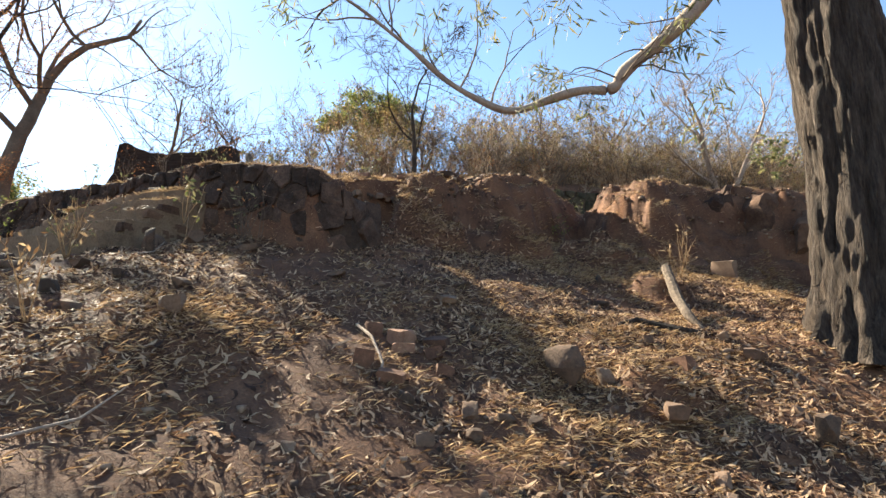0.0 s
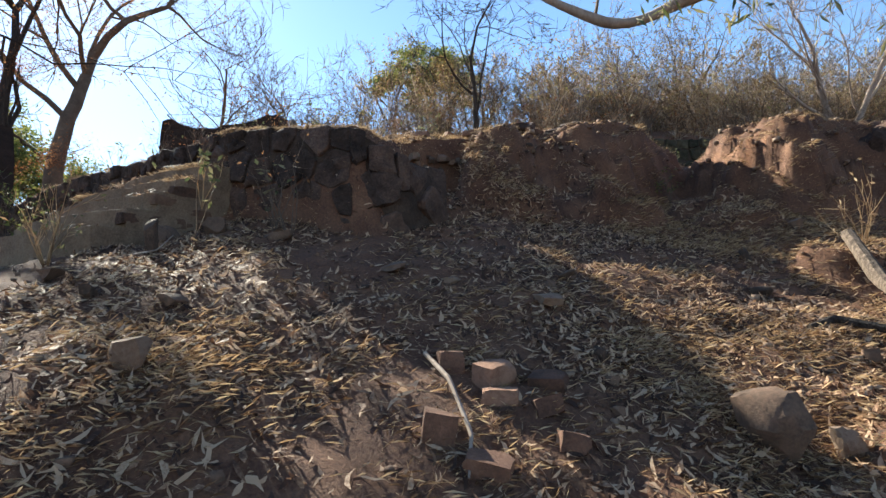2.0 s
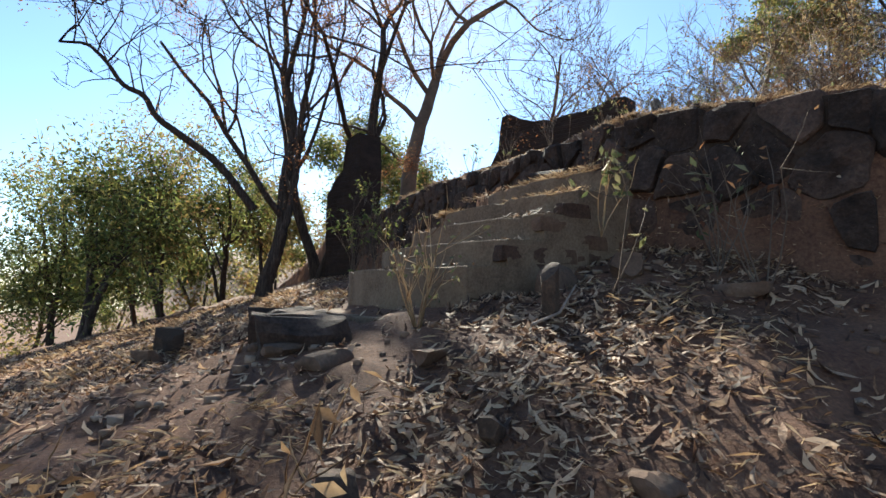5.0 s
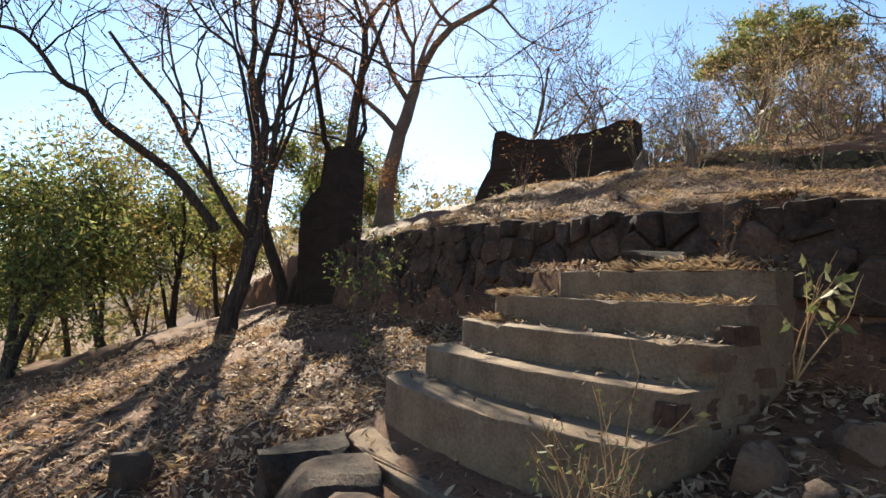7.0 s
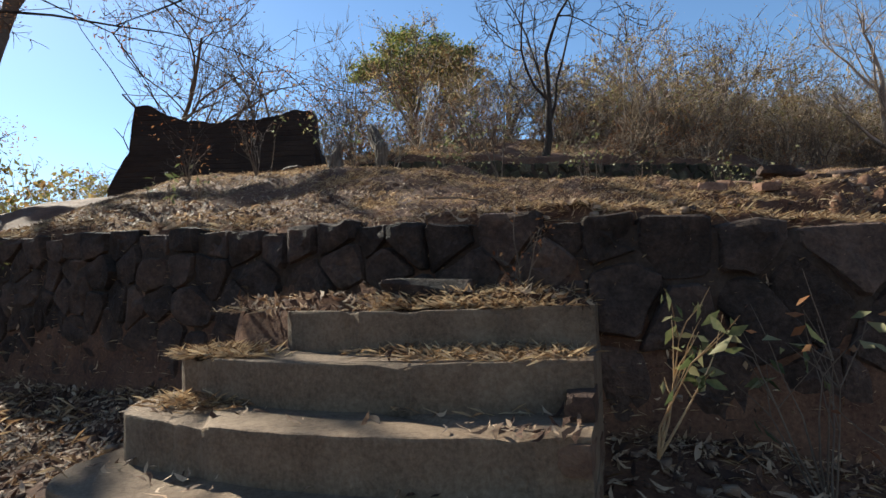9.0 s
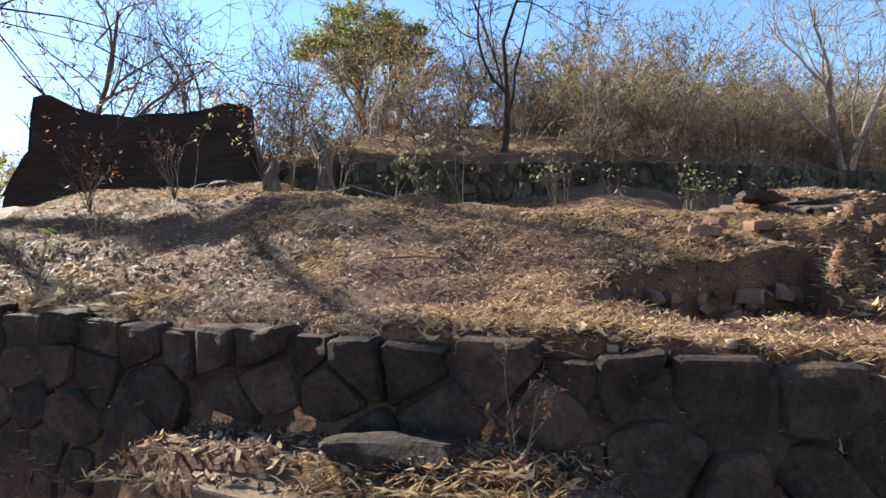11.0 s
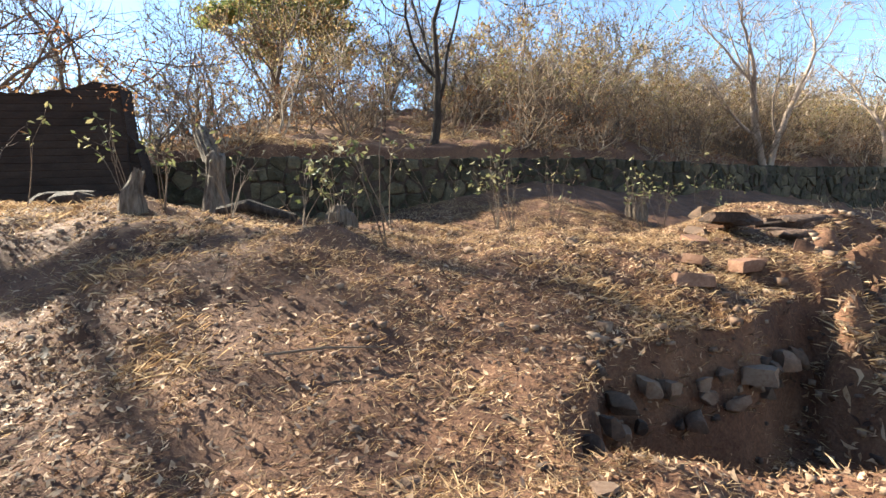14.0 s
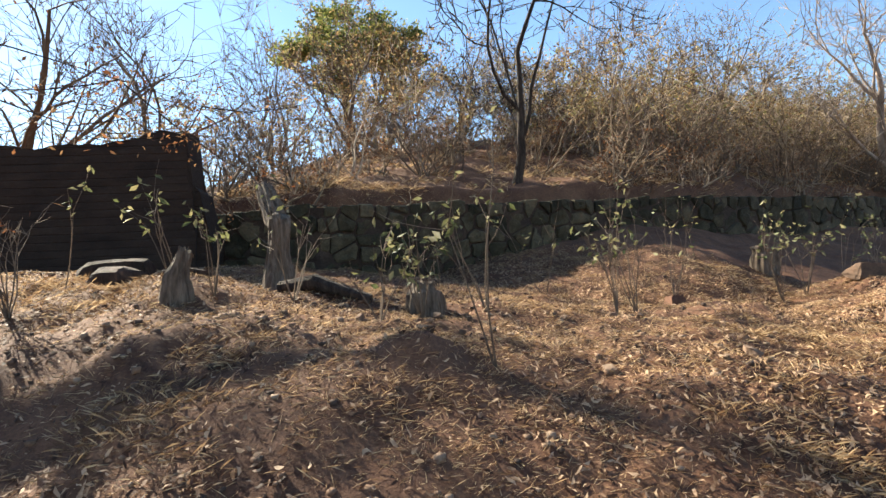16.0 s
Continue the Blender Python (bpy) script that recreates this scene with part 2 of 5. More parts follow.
HUMMOCKS = ((-6.75, 12.5, 0.16, 0.08), (-6.15, 13.9, 0.3, 0.1), (-6.6, 13.75, 0.2, 0.07), (-7.6, 13.6, 0.25, 0.07), (-5.4, 13.6, 0.4, 0.08), (-7.9, 12.3, 0.4, 0.06), (-4.9, 14.6, 0.4, 0.1), (-8.3, 13.0, 0.3, 0.1))
def ground(x, y):
    """Height of the ground."""
    x, y = np.asarray(x, float), np.asarray(y, float)
    low = low_slope(x, np.clip(y, -14, 30))
    w = y - wall_line(x)
    late = step(-7.2, -5.7, x)
    terr = terrace_wall_top(x) + 0.02 * np.clip(w, 0, 1) * late + (0.55 + 0.07 * np.clip(-5.5 - x, 0, 4.2)) * step(-0.1 + 0.9 * late, 2.4 + 0.5 * late, w)
    c = y - np.interp(x, BANK_X, BANK_Y)
    rough_c = c + 0.28 * vnoise(x, y, 1.7, 3) + 0.12 * vnoise(x, y, 5, 4)
    bank = np.interp(x, BANK_X, BANK_Z) + 0.1 * vnoise(x, y, 1.1, 5) - 0.17 * step(1.5, 4.0, c) - 0.3 * step(1.5, 0.0, c) * step(-2.6, -3.6, x)
    left = step(-5.35, -5.8, x)
    near = step(-3.5, -5.3, x)
    bank = near * (terr + 0.03 * vnoise(x, y, 1.1, 5)) + (1 - near) * bank
    sharp = step(-3.8, -4.3, x)
    k = left * step(-0.06, 0.06, w) + (1 - left) * (sharp * step(-0.09, 0.05, c + 0.5 * (rough_c - c)) + (1 - sharp) * step(-1.3, 0.2, rough_c))
    k = np.clip(k + (1 - left) * 0.1 * np.sin(k * 19 + 3 * vnoise(x, y, 1.3, 15)) * step(0.02, 0.2, k) * step(0.99, 0.8, k), 0, 1)
    z = low + np.clip(bank - low, 0, None) * k + (1 - left) * (0.1 * vnoise(x, y, 6, 16) + 0.12 * vnoise(x, y, 2.6, 18) + 0.05 * vnoise(x, y, 11, 17)) * step(0.05, 0.3, k) * step(0.999, 0.9, k)
    strip = step(-0.06, 0.06, w) * step(1.0, 0.75, w + 0.1 * vnoise(x, y, 3, 6)) * step(-3.95, -4.25, x) * step(-6.2, -5.8, x)
    z = np.maximum(z, low + (terrace_wall_top(x) + 0.02 * np.clip(w, 0, 1) - low) * strip)
    for cx, cy, r_, hh in HUMMOCKS:
        z = z + hh * np.exp(-((x - cx) ** 2 + (y - cy) ** 2) / r_ ** 2) * (1 + 0.5 * vnoise(x, y, 5, 19))
    for cx, cy, r_, hh in ((-3.5, 12.2, 0.5, 0.3), (-2.3, 12.95, 0.42, 0.26), (-3.0, 13.2, 0.35, 0.16), (-1.5, 13.6, 0.4, 0.16), (-3.9, 12.9, 0.3, 0.14)):
        z = z + hh * step(1.15, 0.8, np.hypot((x - cx) / r_, (y - cy) / (0.6 * r_)) + 0.3 * vnoise(x, y, 4, 8))
    # landing at the head of the steps
    st = step(STAIR_L - 0.05, STAIR_L + 0.1, x) * step(STAIR_R + 0.02, STAIR_R - 0.1, x)
    z = np.where((st > 0) & (w < 0.02) & (y > 9.9), np.maximum(z, low + (3.62 - low) * st), z)
    # hill behind the upper wall
    d = y - upper_line(x)
    cap = np.clip(d, 0, 75)
    right = step(-26, -10, x)
    hill = upper_top(x) + 0.3 * np.minimum(cap, 5) + (0.2 * np.clip(cap - 5, 0, 70)) * (0.25 + 0.75 * right) + 0.6 * vnoise(x, y, 0.11, 9) * step(3, 15, d)
    up = step(0.35, 0.8, d) * step(-11.8, -11.2, x)
    gentle = step(2, 14, d) * step(-11.2, -11.8, x)
    z = z + np.clip(hill - z, 0, None) * np.maximum(up, gentle)
    # valley and distance
    far = np.hypot(x + 4, y - 10)
    z = z - 0.10 * np.clip(-x - 17, 0, 60) * step(30, 10, y) + 10 * step(110, 260, far) * (0.6 + 0.4 * vnoise(x, y, 0.012, 11)) * step(30, -60, x)
    z = z + 0.05 * vnoise(x, y, 0.9, 1) * step(200, 20, far) + 0.036 * vnoise(x, y, 3.1, 2) + 0.02 * vnoise(x, y, 9, 12)
    return z

def gz(x, y):
    return float(ground(np.array([x]), np.array([y]))[0])

def axis(lo, hi, fine, far0, far1):
    mid = np.arange(lo, hi, fine)
    left, right = [], []
    p, s = lo, fine
    while p > far0:
        s *= 1.12
        p -= s
        left.append(p)
    p, s = mid[-1], fine
    while p < far1:
        s *= 1.12
        p += s
        right.append(p)
    return np.concatenate([left[::-1], mid, right])

gx, gy = axis(-11, 3, 0.055, -600, 600), axis(4.5, 20.5, 0.06, -500, 700)
GX, GY = np.meshgrid(gx, gy)
GZ = ground(GX.ravel(), GY.ravel())
idx = np.arange(GX.size).reshape(GX.shape)
quads = np.stack([idx[:-1, :-1].ravel(), idx[:-1, 1:].ravel(), idx[1:, 1:].ravel(), idx[1:, :-1].ravel()], 1)
ground_ob = link("ground", np.stack([GX.ravel(), GY.ravel(), GZ], 1), quads, M_SOIL, smooth=True)
tagged(ground_ob, "dry brown hillside earth with terraces and eroded banks", "ground", kind="structure")

# ---- stones ----
def stone_mesh(name, seed, mat, boxy=0.55, jag=0.16, cuts=3, lop_at=0.42):
    """An irregular block about 1 across."""
    r = np.random.default_rng(seed)
    t = np.linspace(-1, 1, cuts)
    verts, faces, look_up = [], [], {}
    def vid(p):
        key = tuple(np.round(p, 4))
        if key not in look_up:
            look_up[key] = len(verts)
            verts.append(np.array(p, float))
        return look_up[key]
    for ax in range(3):
        for s in (-1, 1):
            g = [[None] * cuts for _ in range(cuts)]
            for i in range(cuts):
                for j in range(cuts):
                    p = [0, 0, 0]
                    p[ax], p[(ax + 1) % 3], p[(ax + 2) % 3] = s, t[i], t[j]
                    g[i][j] = vid(p)
            for i in range(cuts - 1):
                for j in range(cuts - 1):
                    f = [g[i][j], g[i + 1][j], g[i + 1][j + 1], g[i][j + 1]]
                    faces.append(f if s > 0 else f[::-1])
    off = Vector((seed * 3.7, seed * 1.3, seed * 2.1))
    lop = [(Vector(r.normal(0, 1, 3)).normalized(), r.uniform(lop_at, lop_at + 0.12)) for _ in range(9)]
    out = []
    for v in verts:
        u = v / np.linalg.norm(v)
        q = Vector((v * boxy + u * (1 - boxy) * 1.2) * 0.5)
        for nrm, lim in lop:
            d = q.dot(nrm) - lim
            if d > 0:
                q = q - nrm * d
        q = q + noise.noise_vector(q * 1.6 + off) * jag * 0.4 + noise.noise_vector(q * 5.5 + off) * jag * 0.18
        out.append(q)
    me = bpy.data.meshes.new(name)
    me.from_pydata([tuple(q) for q in out], [], faces)
    me.polygons.foreach_set("use_smooth", np.ones(len(faces), dtype=bool))
    me.set_sharp_from_angle(angle=radians(24))
    me.materials.append(mat)
    return me

WALL_STONES = [stone_mesh("wall_stone", 20 + i, M_STONE, 0.95, 0.24, 5, 0.47) for i in range(8)]
BLOCKS = [stone_mesh("stone_block", 140 + i, M_BLOCK, 0.8, 0.5, 11, 0.4) for i in range(3)]
LOOSE_ROCKS = [stone_mesh("rock", 40 + i, M_ROCK, 0.85, 0.2, 6, 0.34) for i in range(8)]
BRICKS = [stone_mesh("brick", 60 + i, M_BRICK, 1.0, 0.1, 5, 0.62) for i in range(4)]
SIDE_BRICKS = [stone_mesh("brick", 160 + i, M_BLOCK, 1.0, 0.12, 4, 0.62) for i in range(3)]

def piece(name, mesh, parent, place, size, turn=(0, 0, 0)):
    ob = new(name, mesh)
    ob.parent = parent
    ob.location, ob.scale, ob.rotation_euler = place, size, turn
    return ob

def clip_cell(poly, nx, ny, c):
    """The part of a polygon where nx*s + ny*v <= c."""
    out = []
    for (ax, ay), (bx, by) in zip(poly, poly[1:] + poly[:1]):
        da, db = nx * ax + ny * ay - c, nx * bx + ny * by - c
        if da <= 0:
            out.append((ax, ay))
        if da * db < 0:
            t = da / (da - db)
            out.append((ax + (bx - ax) * t, ay + (by - ay) * t))
    return out

def rubble_face(parent, path, top, bottom, w, h, seed, mat, proud=0.035, gap=0.01, cap_back=0.17):
    """Fits irregular stones together along a wall's face; the first row are flat-topped capping stones."""
    r = random.Random(seed)
    for ax, ay, bx, by in [(p[0], p[1], q[0], q[1]) for p, q in zip(path, path[1:])]:
        a, b = Vector((ax, ay, 0)), Vector((bx, by, 0))
        run, direction = (b - a).length, (b - a).normalized()
        normal = Vector((direction.y, -direction.x, 0))
        deep = max(top(a.x + (b.x - a.x) * k / 8) - bottom(a.x + (b.x - a.x) * k / 8, a.y + (b.y - a.y) * k / 8) for k in range(9)) + h
        seeds, v, row = [], h * 0.42, 0
        while v < deep:
            u = -w * r.uniform(0.1, 0.9)
            while u < run + w:
                ww = w * r.choice((0.55, 0.7, 0.85, 1.0, 1.2) if row == 0 else (0.45, 0.6, 0.8, 1.0, 1.3, 1.75))
                seeds.append((u + ww / 2, v + (r.uniform(-0.06, 0.06) if row == 0 else r.uniform(-0.42, 0.42)) * h, row))
                u += ww
            v += h * (0.85 if row == 0 else r.uniform(0.85, 1.15))
            row += 1
        for su, sv, row in seeds:
            if not -0.02 < su < run + 0.02:
                continue
            lift = r.uniform(0.0, 0.055) if row == 0 else 0.0
            poly = [(max(su - 2 * w, -0.01), lift), (min(su + 2 * w, run + 0.01), lift), (min(su + 2 * w, run + 0.01), sv + 2 * h), (max(su - 2 * w, -0.01), sv + 2 * h)]
            for ou, ov, orow in seeds:
                if (ou, ov) == (su, sv) or abs(ou - su) > 3.2 * w or abs(ov - sv) > 3.2 * h:
                    continue
                nx, ny = ou - su, (ov - sv)
                poly = clip_cell(poly, nx, ny, (nx * (ou + su) + ny * (ov + sv)) / 2)
                if len(poly) < 3:
                    break
            if len(poly) < 3:
                continue
            cu, cv = sum(p[0] for p in poly) / len(poly), sum(p[1] for p in poly) / len(poly)
            m = a + direction * cu
            if top(m.x) - cv < bottom(m.x, m.y) - 0.03:
                continue
            ring = []
            for (pu, pv), (qu, qv) in zip(poly, poly[1:] + poly[:1]):
                cut = 0.07 if row == 0 else 0.13
                for t in (cut, 0.5, 1 - cut):
                    ring.append((pu + (qu - pu) * t, pv + (qv - pv) * t))
            size = max(0.05, sum(math.hypot(p[0] - cu, p[1] - cv) for p in ring) / len(ring))
            out = proud * r.uniform(0.3, 1.5)
            k, n = r.uniform(0, 50), len(ring)
            tilt_u, tilt_v = r.uniform(-0.16, 0.16), r.uniform(-0.12, 0.12)
            layers = ((1.0, -cap_back if row == 0 else -0.09, 0.3), (1.0, out * 0.3, 1.0), (0.93, out * 0.9, 1.0), (0.68, out * 1.05, 1.0), (0.36, out * 1.1, 1.0))
            verts, faces = [], []
            for scale, off, live in layers:
                f = scale * (1 - gap / size)
                for pu, pv in ring:
                    du, dv = (pu - cu) * f, (pv - cv) * f
                    wob = (float(vnoise(cu + du + k, cv + dv, 9, 3)) * 0.022 + float(vnoise(cu + du + k, cv + dv, 22, 4)) * 0.012) * live
                    p = direction * (du + wob * 0.8) + normal * (off + live * (tilt_u * du + tilt_v * dv) + wob)
                    verts.append((p.x, p.y, -dv + wob * 0.6))
            for j in range(4):
                faces += [(j * n + i, j * n + (i + 1) % n, (j + 1) * n + (i + 1) % n, (j + 1) * n + i) for i in range(n)]
            p = normal * out * r.uniform(1.0, 1.3)
            verts.append((p.x, p.y, 0))
            faces += [(4 * n + i, 4 * n + (i + 1) % n, 5 * n) for i in range(n)]
            me = bpy.data.meshes.new("stone")
            me.from_pydata(verts, [], [q[::-1] for q in faces])
            me.polygons.foreach_set("use_smooth", np.ones(len(faces), dtype=bool))
            me.set_sharp_from_angle(angle=radians(20))
            me.materials.append(mat)
            piece("stone", me, parent, (m.x, m.y, top(m.x) - cv), (1, 1, 1))

def wall_core(name, path, top, bottom, thick, label):
    """The earth bedding of a rubble wall: an uneven face behind its stones."""
    verts, faces = [], []
    n, m = len(path), 14
    for i, (x, y) in enumerate(path):
        a, b = path[max(0, i - 1)], path[min(n - 1, i + 1)]
        d = Vector((b[0] - a[0], b[1] - a[1], 0)).normalized()
        nx, ny = -d.y, d.x
        t_, z = top(x) - 0.06, bottom(x, y) - 0.25
        for j in range(m):
            zz = z + (t_ - z) * j / (m - 1)
            o = -0.002 + 0.02 * float(vnoise(x + y, zz, 4, 41)) + 0.014 * float(vnoise(x + y, zz, 17, 42))
            verts.append((x + nx * o, y + ny * o, zz))
        verts += [(x + nx * thick, y + ny * thick, t_), (x + nx * thick, y + ny * thick, z)]
    k = m + 2
    for i in range(n - 1):
        for j in range(k):
            faces.append((i * k + j, i * k + (j + 1) % k, (i + 1) * k + (j + 1) % k, (i + 1) * k + j))
    faces += [tuple(range(k))[::-1], tuple(range((n - 1) * k, n * k))]
    ob = link(name, verts, faces, M_MORTAR)
    return tagged(ob, label, "wall", kind="structure")

def dense(path, gap=0.3):
    out = []
    for (ax, ay), (bx, by) in zip(path, path[1:]):
        k = max(1, int(math.hypot(bx - ax, by - ay) / gap))
        out += [(ax + (bx - ax) * i / k, ay + (by - ay) * i / k) for i in range(k)]
    return out + [path[-1]]

# ---- terrace wall ----
LEFT_FACE = [(-14.6, float(wall_line(-14.6))), (-9.5, float(wall_line(-9.5))), (-5.5, 10.1)]
RIGHT_FACE = [(-5.5, 10.1), (-4.2, float(wall_line(-4.2)))]
END_FACE = [(-4.2, float(wall_line(-4.2))), (-3.86, 10.7), (-3.8, 11.3)]
def foot(x, y): return gz(x, y - 0.25)
def wt(x): return float(terrace_wall_top(x))
terrace_wall = wall_core("wall_terrace", dense(LEFT_FACE + RIGHT_FACE[1:] + END_FACE[1:], 0.08), wt, foot, 0.16, "dark rubble stone terrace retaining wall with dry grass along its top")

# ---- upper wall ----
UPPER_FACE = [(-11.6, float(upper_line(-11.6))), (-8.9, float(upper_line(-8.9))), (-3.6, float(upper_line(-3.6))), (2.3, float(upper_line(2.3))), (9.0, float(upper_line(9.0)))]
def ut(x): return float(upper_top(x))
upper_wall = wall_core("wall_upper", dense(UPPER_FACE, 0.15), ut, lambda x, y: foot(x, y) - 0.1, 1.0, "mossy dark rubble stone retaining wall below the brushy hill")

# ---- steps ----
def step_mesh(k):
    """One concrete step: bowed front, rounded left corner, worn and chipped edges."""
    bm = bmesh.new()
    top, front, n_front = stair_top(k), stair_front(k), 61
    left_end = STAIR_L + (0.05 if k == 1 else 0.34 if k == 6 else -0.012 * (6 - k))
    right_end = STAIR_R + 0.003 * (6 - k)
    r = random.Random(k)
    chips = [(r.uniform(0.1, 0.95), r.uniform(0.02, 0.04), r.uniform(0.006, 0.022)) for _ in range(4)]
    back = front + 0.62
    lo, hi = [], []
    for i in range(n_front):
        u = i / (n_front - 1)
        x = left_end + (right_end - left_end) * u
        y = front - 0.14 * math.sin(math.pi * min(1, u * 1.02)) ** 0.8 + 0.13 * max(0, 1 - u / 0.09) ** 2
        chip = sum(d * max(0, 1 - abs(u - c) / w) ** 0.5 for c, w, d in chips)
        lo.append(bm.verts.new((x, y, top - 0.6)))
        hi.append(bm.verts.new((x, y + chip + 0.005 * float(vnoise(x, k, 6, 51)), top - 0.8 * chip + 0.004 * float(vnoise(x, k, 3, 52)) + 0.002 * float(vnoise(x, k, 17, 53)))))
    for x in (right_end, left_end):
        lo.append(bm.verts.new((x, back, top - 0.6)))
        hi.append(bm.verts.new((x, back, top)))
    n = len(hi)
    bm.faces.new(hi)
    bm.faces.new(lo[::-1])
    for i in range(n):
        bm.faces.new((lo[i], lo[(i + 1) % n], hi[(i + 1) % n], hi[i]))
    bmesh.ops.recalc_face_normals(bm, faces=bm.faces)
    edge = set(hi[:n_front])
    bmesh.ops.bevel(bm, geom=[e for e in bm.edges if e.verts[0] in edge and e.verts[1] in edge], offset=0.01, segments=2, affect="EDGES", profile=0.6)
    return bm

staircase = empty("staircase", (0, 0, 0))
tagged(staircase, "weathered concrete garden steps climbing to the terrace, littered with leaves", "staircase")
for k in range(1, 7):
    part("step", step_mesh(k), M_CONCRETE, staircase)

def stone_plinth():
    """The rough stone bench that stands before the lowest step."""
    thing = tagged(empty("stone_plinth", (-6.4, 8.08, 2.15)), "rough dark stone plinth before the lowest concrete step", "plinth")
    r = random.Random(21)
    for row in (0, 1):
        x = -7.05
        while x < -5.75:
            w = r.uniform(0.26, 0.48)
            ob = new("stone", WALL_STONES[r.randrange(8)])
            ob.parent = thing
            ob.location = (x + w / 2 + 6.4, 0.02 - 0.16 * (x + 6.4) + r.uniform(-0.015, 0.015), 0.36 - 0.24 * row)
            ob.scale = (w * 1.1, 0.46, 0.3)
            ob.rotation_euler = (r.uniform(-0.03, 0.03), r.uniform(-0.03, 0.03), r.uniform(-0.03, 0.03) - 0.16)
            x += w
stone_plinth()

# ---- ruin of mud brick ----
def ruin_wall(name, path, tops, thick, base, label, course=0.085):
    """A broken mud-brick wall: worn courses under a ragged top profile."""
    a, b = np.array(path[0], float), np.array(path[1], float)
    run = np.linalg.norm(b - a)
    d = (b - a) / run
    nrm = np.array([-d[1], d[0]])
    us, zs = [t[0] for t in tops], [t[1] for t in tops]
    n = max(8, int(run / 0.05))
    rows = []
    z = base
    while z < max(zs) + 0.02:
        rows += [(z + 0.006, -0.008), (z + 0.014, 0.0), (z + course - 0.006, 0.0)]
        z += course
    m = len(rows)
    verts, faces = [], []
    for side_ in (-1, 1):
        for i in range(n + 1):
            u = i / n
            top = np.interp(u, us, zs) + 0.03 * float(vnoise(u * run, side_, 4.0, 3)) + 0.015 * float(vnoise(u * run, side_, 14.0, 4))
            for zz, inset in rows:
                zc = min(zz, top + 0.02 * float(vnoise(u * run, zz, 6, 8)))
                p = a + d * (u * run) + nrm * side_ * (thick / 2 + inset + 0.02 * float(vnoise(u * run * 1.0, zz, 2.2, 5 + side_)) + 0.008 * float(vnoise(u * run, zz, 9, 6)))
                p = p + d * (0.02 * float(vnoise(zz, u, 7, 9)) if i in (0, n) else 0)
                verts.append((p[0], p[1], zc))
    half = (n + 1) * m
    for sidx in (0, 1):
        o = sidx * half
        for i in range(n):
            for j in range(m - 1):
                q = (o + i * m + j, o + (i + 1) * m + j, o + (i + 1) * m + j + 1, o + i * m + j + 1)
                faces.append(q if sidx == 0 else q[::-1])
    for i in range(n):
        faces.append((i * m + m - 1, (i + 1) * m + m - 1, half + (i + 1) * m + m - 1, half + i * m + m - 1))
    for i in (0, n):
        for j in range(m - 1):
            q = (i * m + j, i * m + j + 1, half + i * m + j + 1, half + i * m + j)
            faces.append(q if i == 0 else q[::-1])
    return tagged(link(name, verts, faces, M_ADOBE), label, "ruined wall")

ruin_wall("ruined_mud_wall", ((-13.35, 14.5), (-10.15, 15.6)), ((0, 5.35), (0.05, 5.7), (0.11, 6.0), (0.125, 6.72), (0.2, 6.74), (0.34, 6.5), (0.5, 6.38), (0.7, 6.44), (0.9, 6.55), (0.985, 6.58), (1.0, 5.9)), 0.45, 4.7, "weathered mud-brick wall fragment with a broken dipping top, backlit shade in its colour")
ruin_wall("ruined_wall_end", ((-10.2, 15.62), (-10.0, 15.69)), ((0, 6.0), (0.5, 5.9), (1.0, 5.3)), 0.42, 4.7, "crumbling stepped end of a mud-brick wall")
ruin_wall("ruined_pillar", ((-14.68, 11.2), (-13.43, 11.5)), ((0, 4.8), (0.3, 5.2), (0.5, 5.3), (0.54, 5.95), (0.96, 6.0), (1.0, 5.3)), 0.5, 3.0, "stub of a ruined masonry pillar on its plinth, backlit shade in its colour")

# ---- trees ----
def tube(points, radii, sides):
    """Corners and faces of a tapering tube along points."""
    pts = np.asarray(points, float)
    n = len(pts)
    tan = np.gradient(pts, axis=0)
    tan /= np.linalg.norm(tan, axis=1)[:, None] + 1e-9
    ref = np.array([0.31, 0.27, 0.91]) if abs(tan[0][2]) < 0.8 else np.array([1.0, 0.1, 0])
    u = np.cross(tan, ref)
    u /= np.linalg.norm(u, axis=1)[:, None] + 1e-9
    v = np.cross(tan, u)
    ang = np.arange(sides) * 2 * np.pi / sides
    ring = pts[:, None, :] + np.asarray(radii)[:, None, None] * (np.cos(ang)[None, :, None] * u[:, None, :] + np.sin(ang)[None, :, None] * v[:, None, :])
    i = np.arange((n - 1) * sides)
    a, s = i // sides, i % sides
    f = np.stack([a * sides + s, a * sides + (s + 1) % sides, (a + 1) * sides + (s + 1) % sides, (a + 1) * sides + s], 1)
    return ring.reshape(-1, 3), f

def joined(chunks):
    vs, fs, o = [], [], 0
    for v, f in chunks:
        vs.append(v)
        fs.append(f + o)
        o += len(v)
    return np.concatenate(vs), np.concatenate(fs)

def limb(start, direction, length, radius, r, bends=0.25, lift=0.1, n=6, taper=0.35):
    pts, d = [np.array(start, float)], np.array(direction, float)
    d /= np.linalg.norm(d)
    for _ in range(n):
        d = d + r.normal(0, bends, 3) * 0.6 + np.array([0, 0, lift])
        d /= np.linalg.norm(d)
        pts.append(pts[-1] + d * length / n)
    return np.array(pts), np.linspace(radius, radius * taper, n + 1)

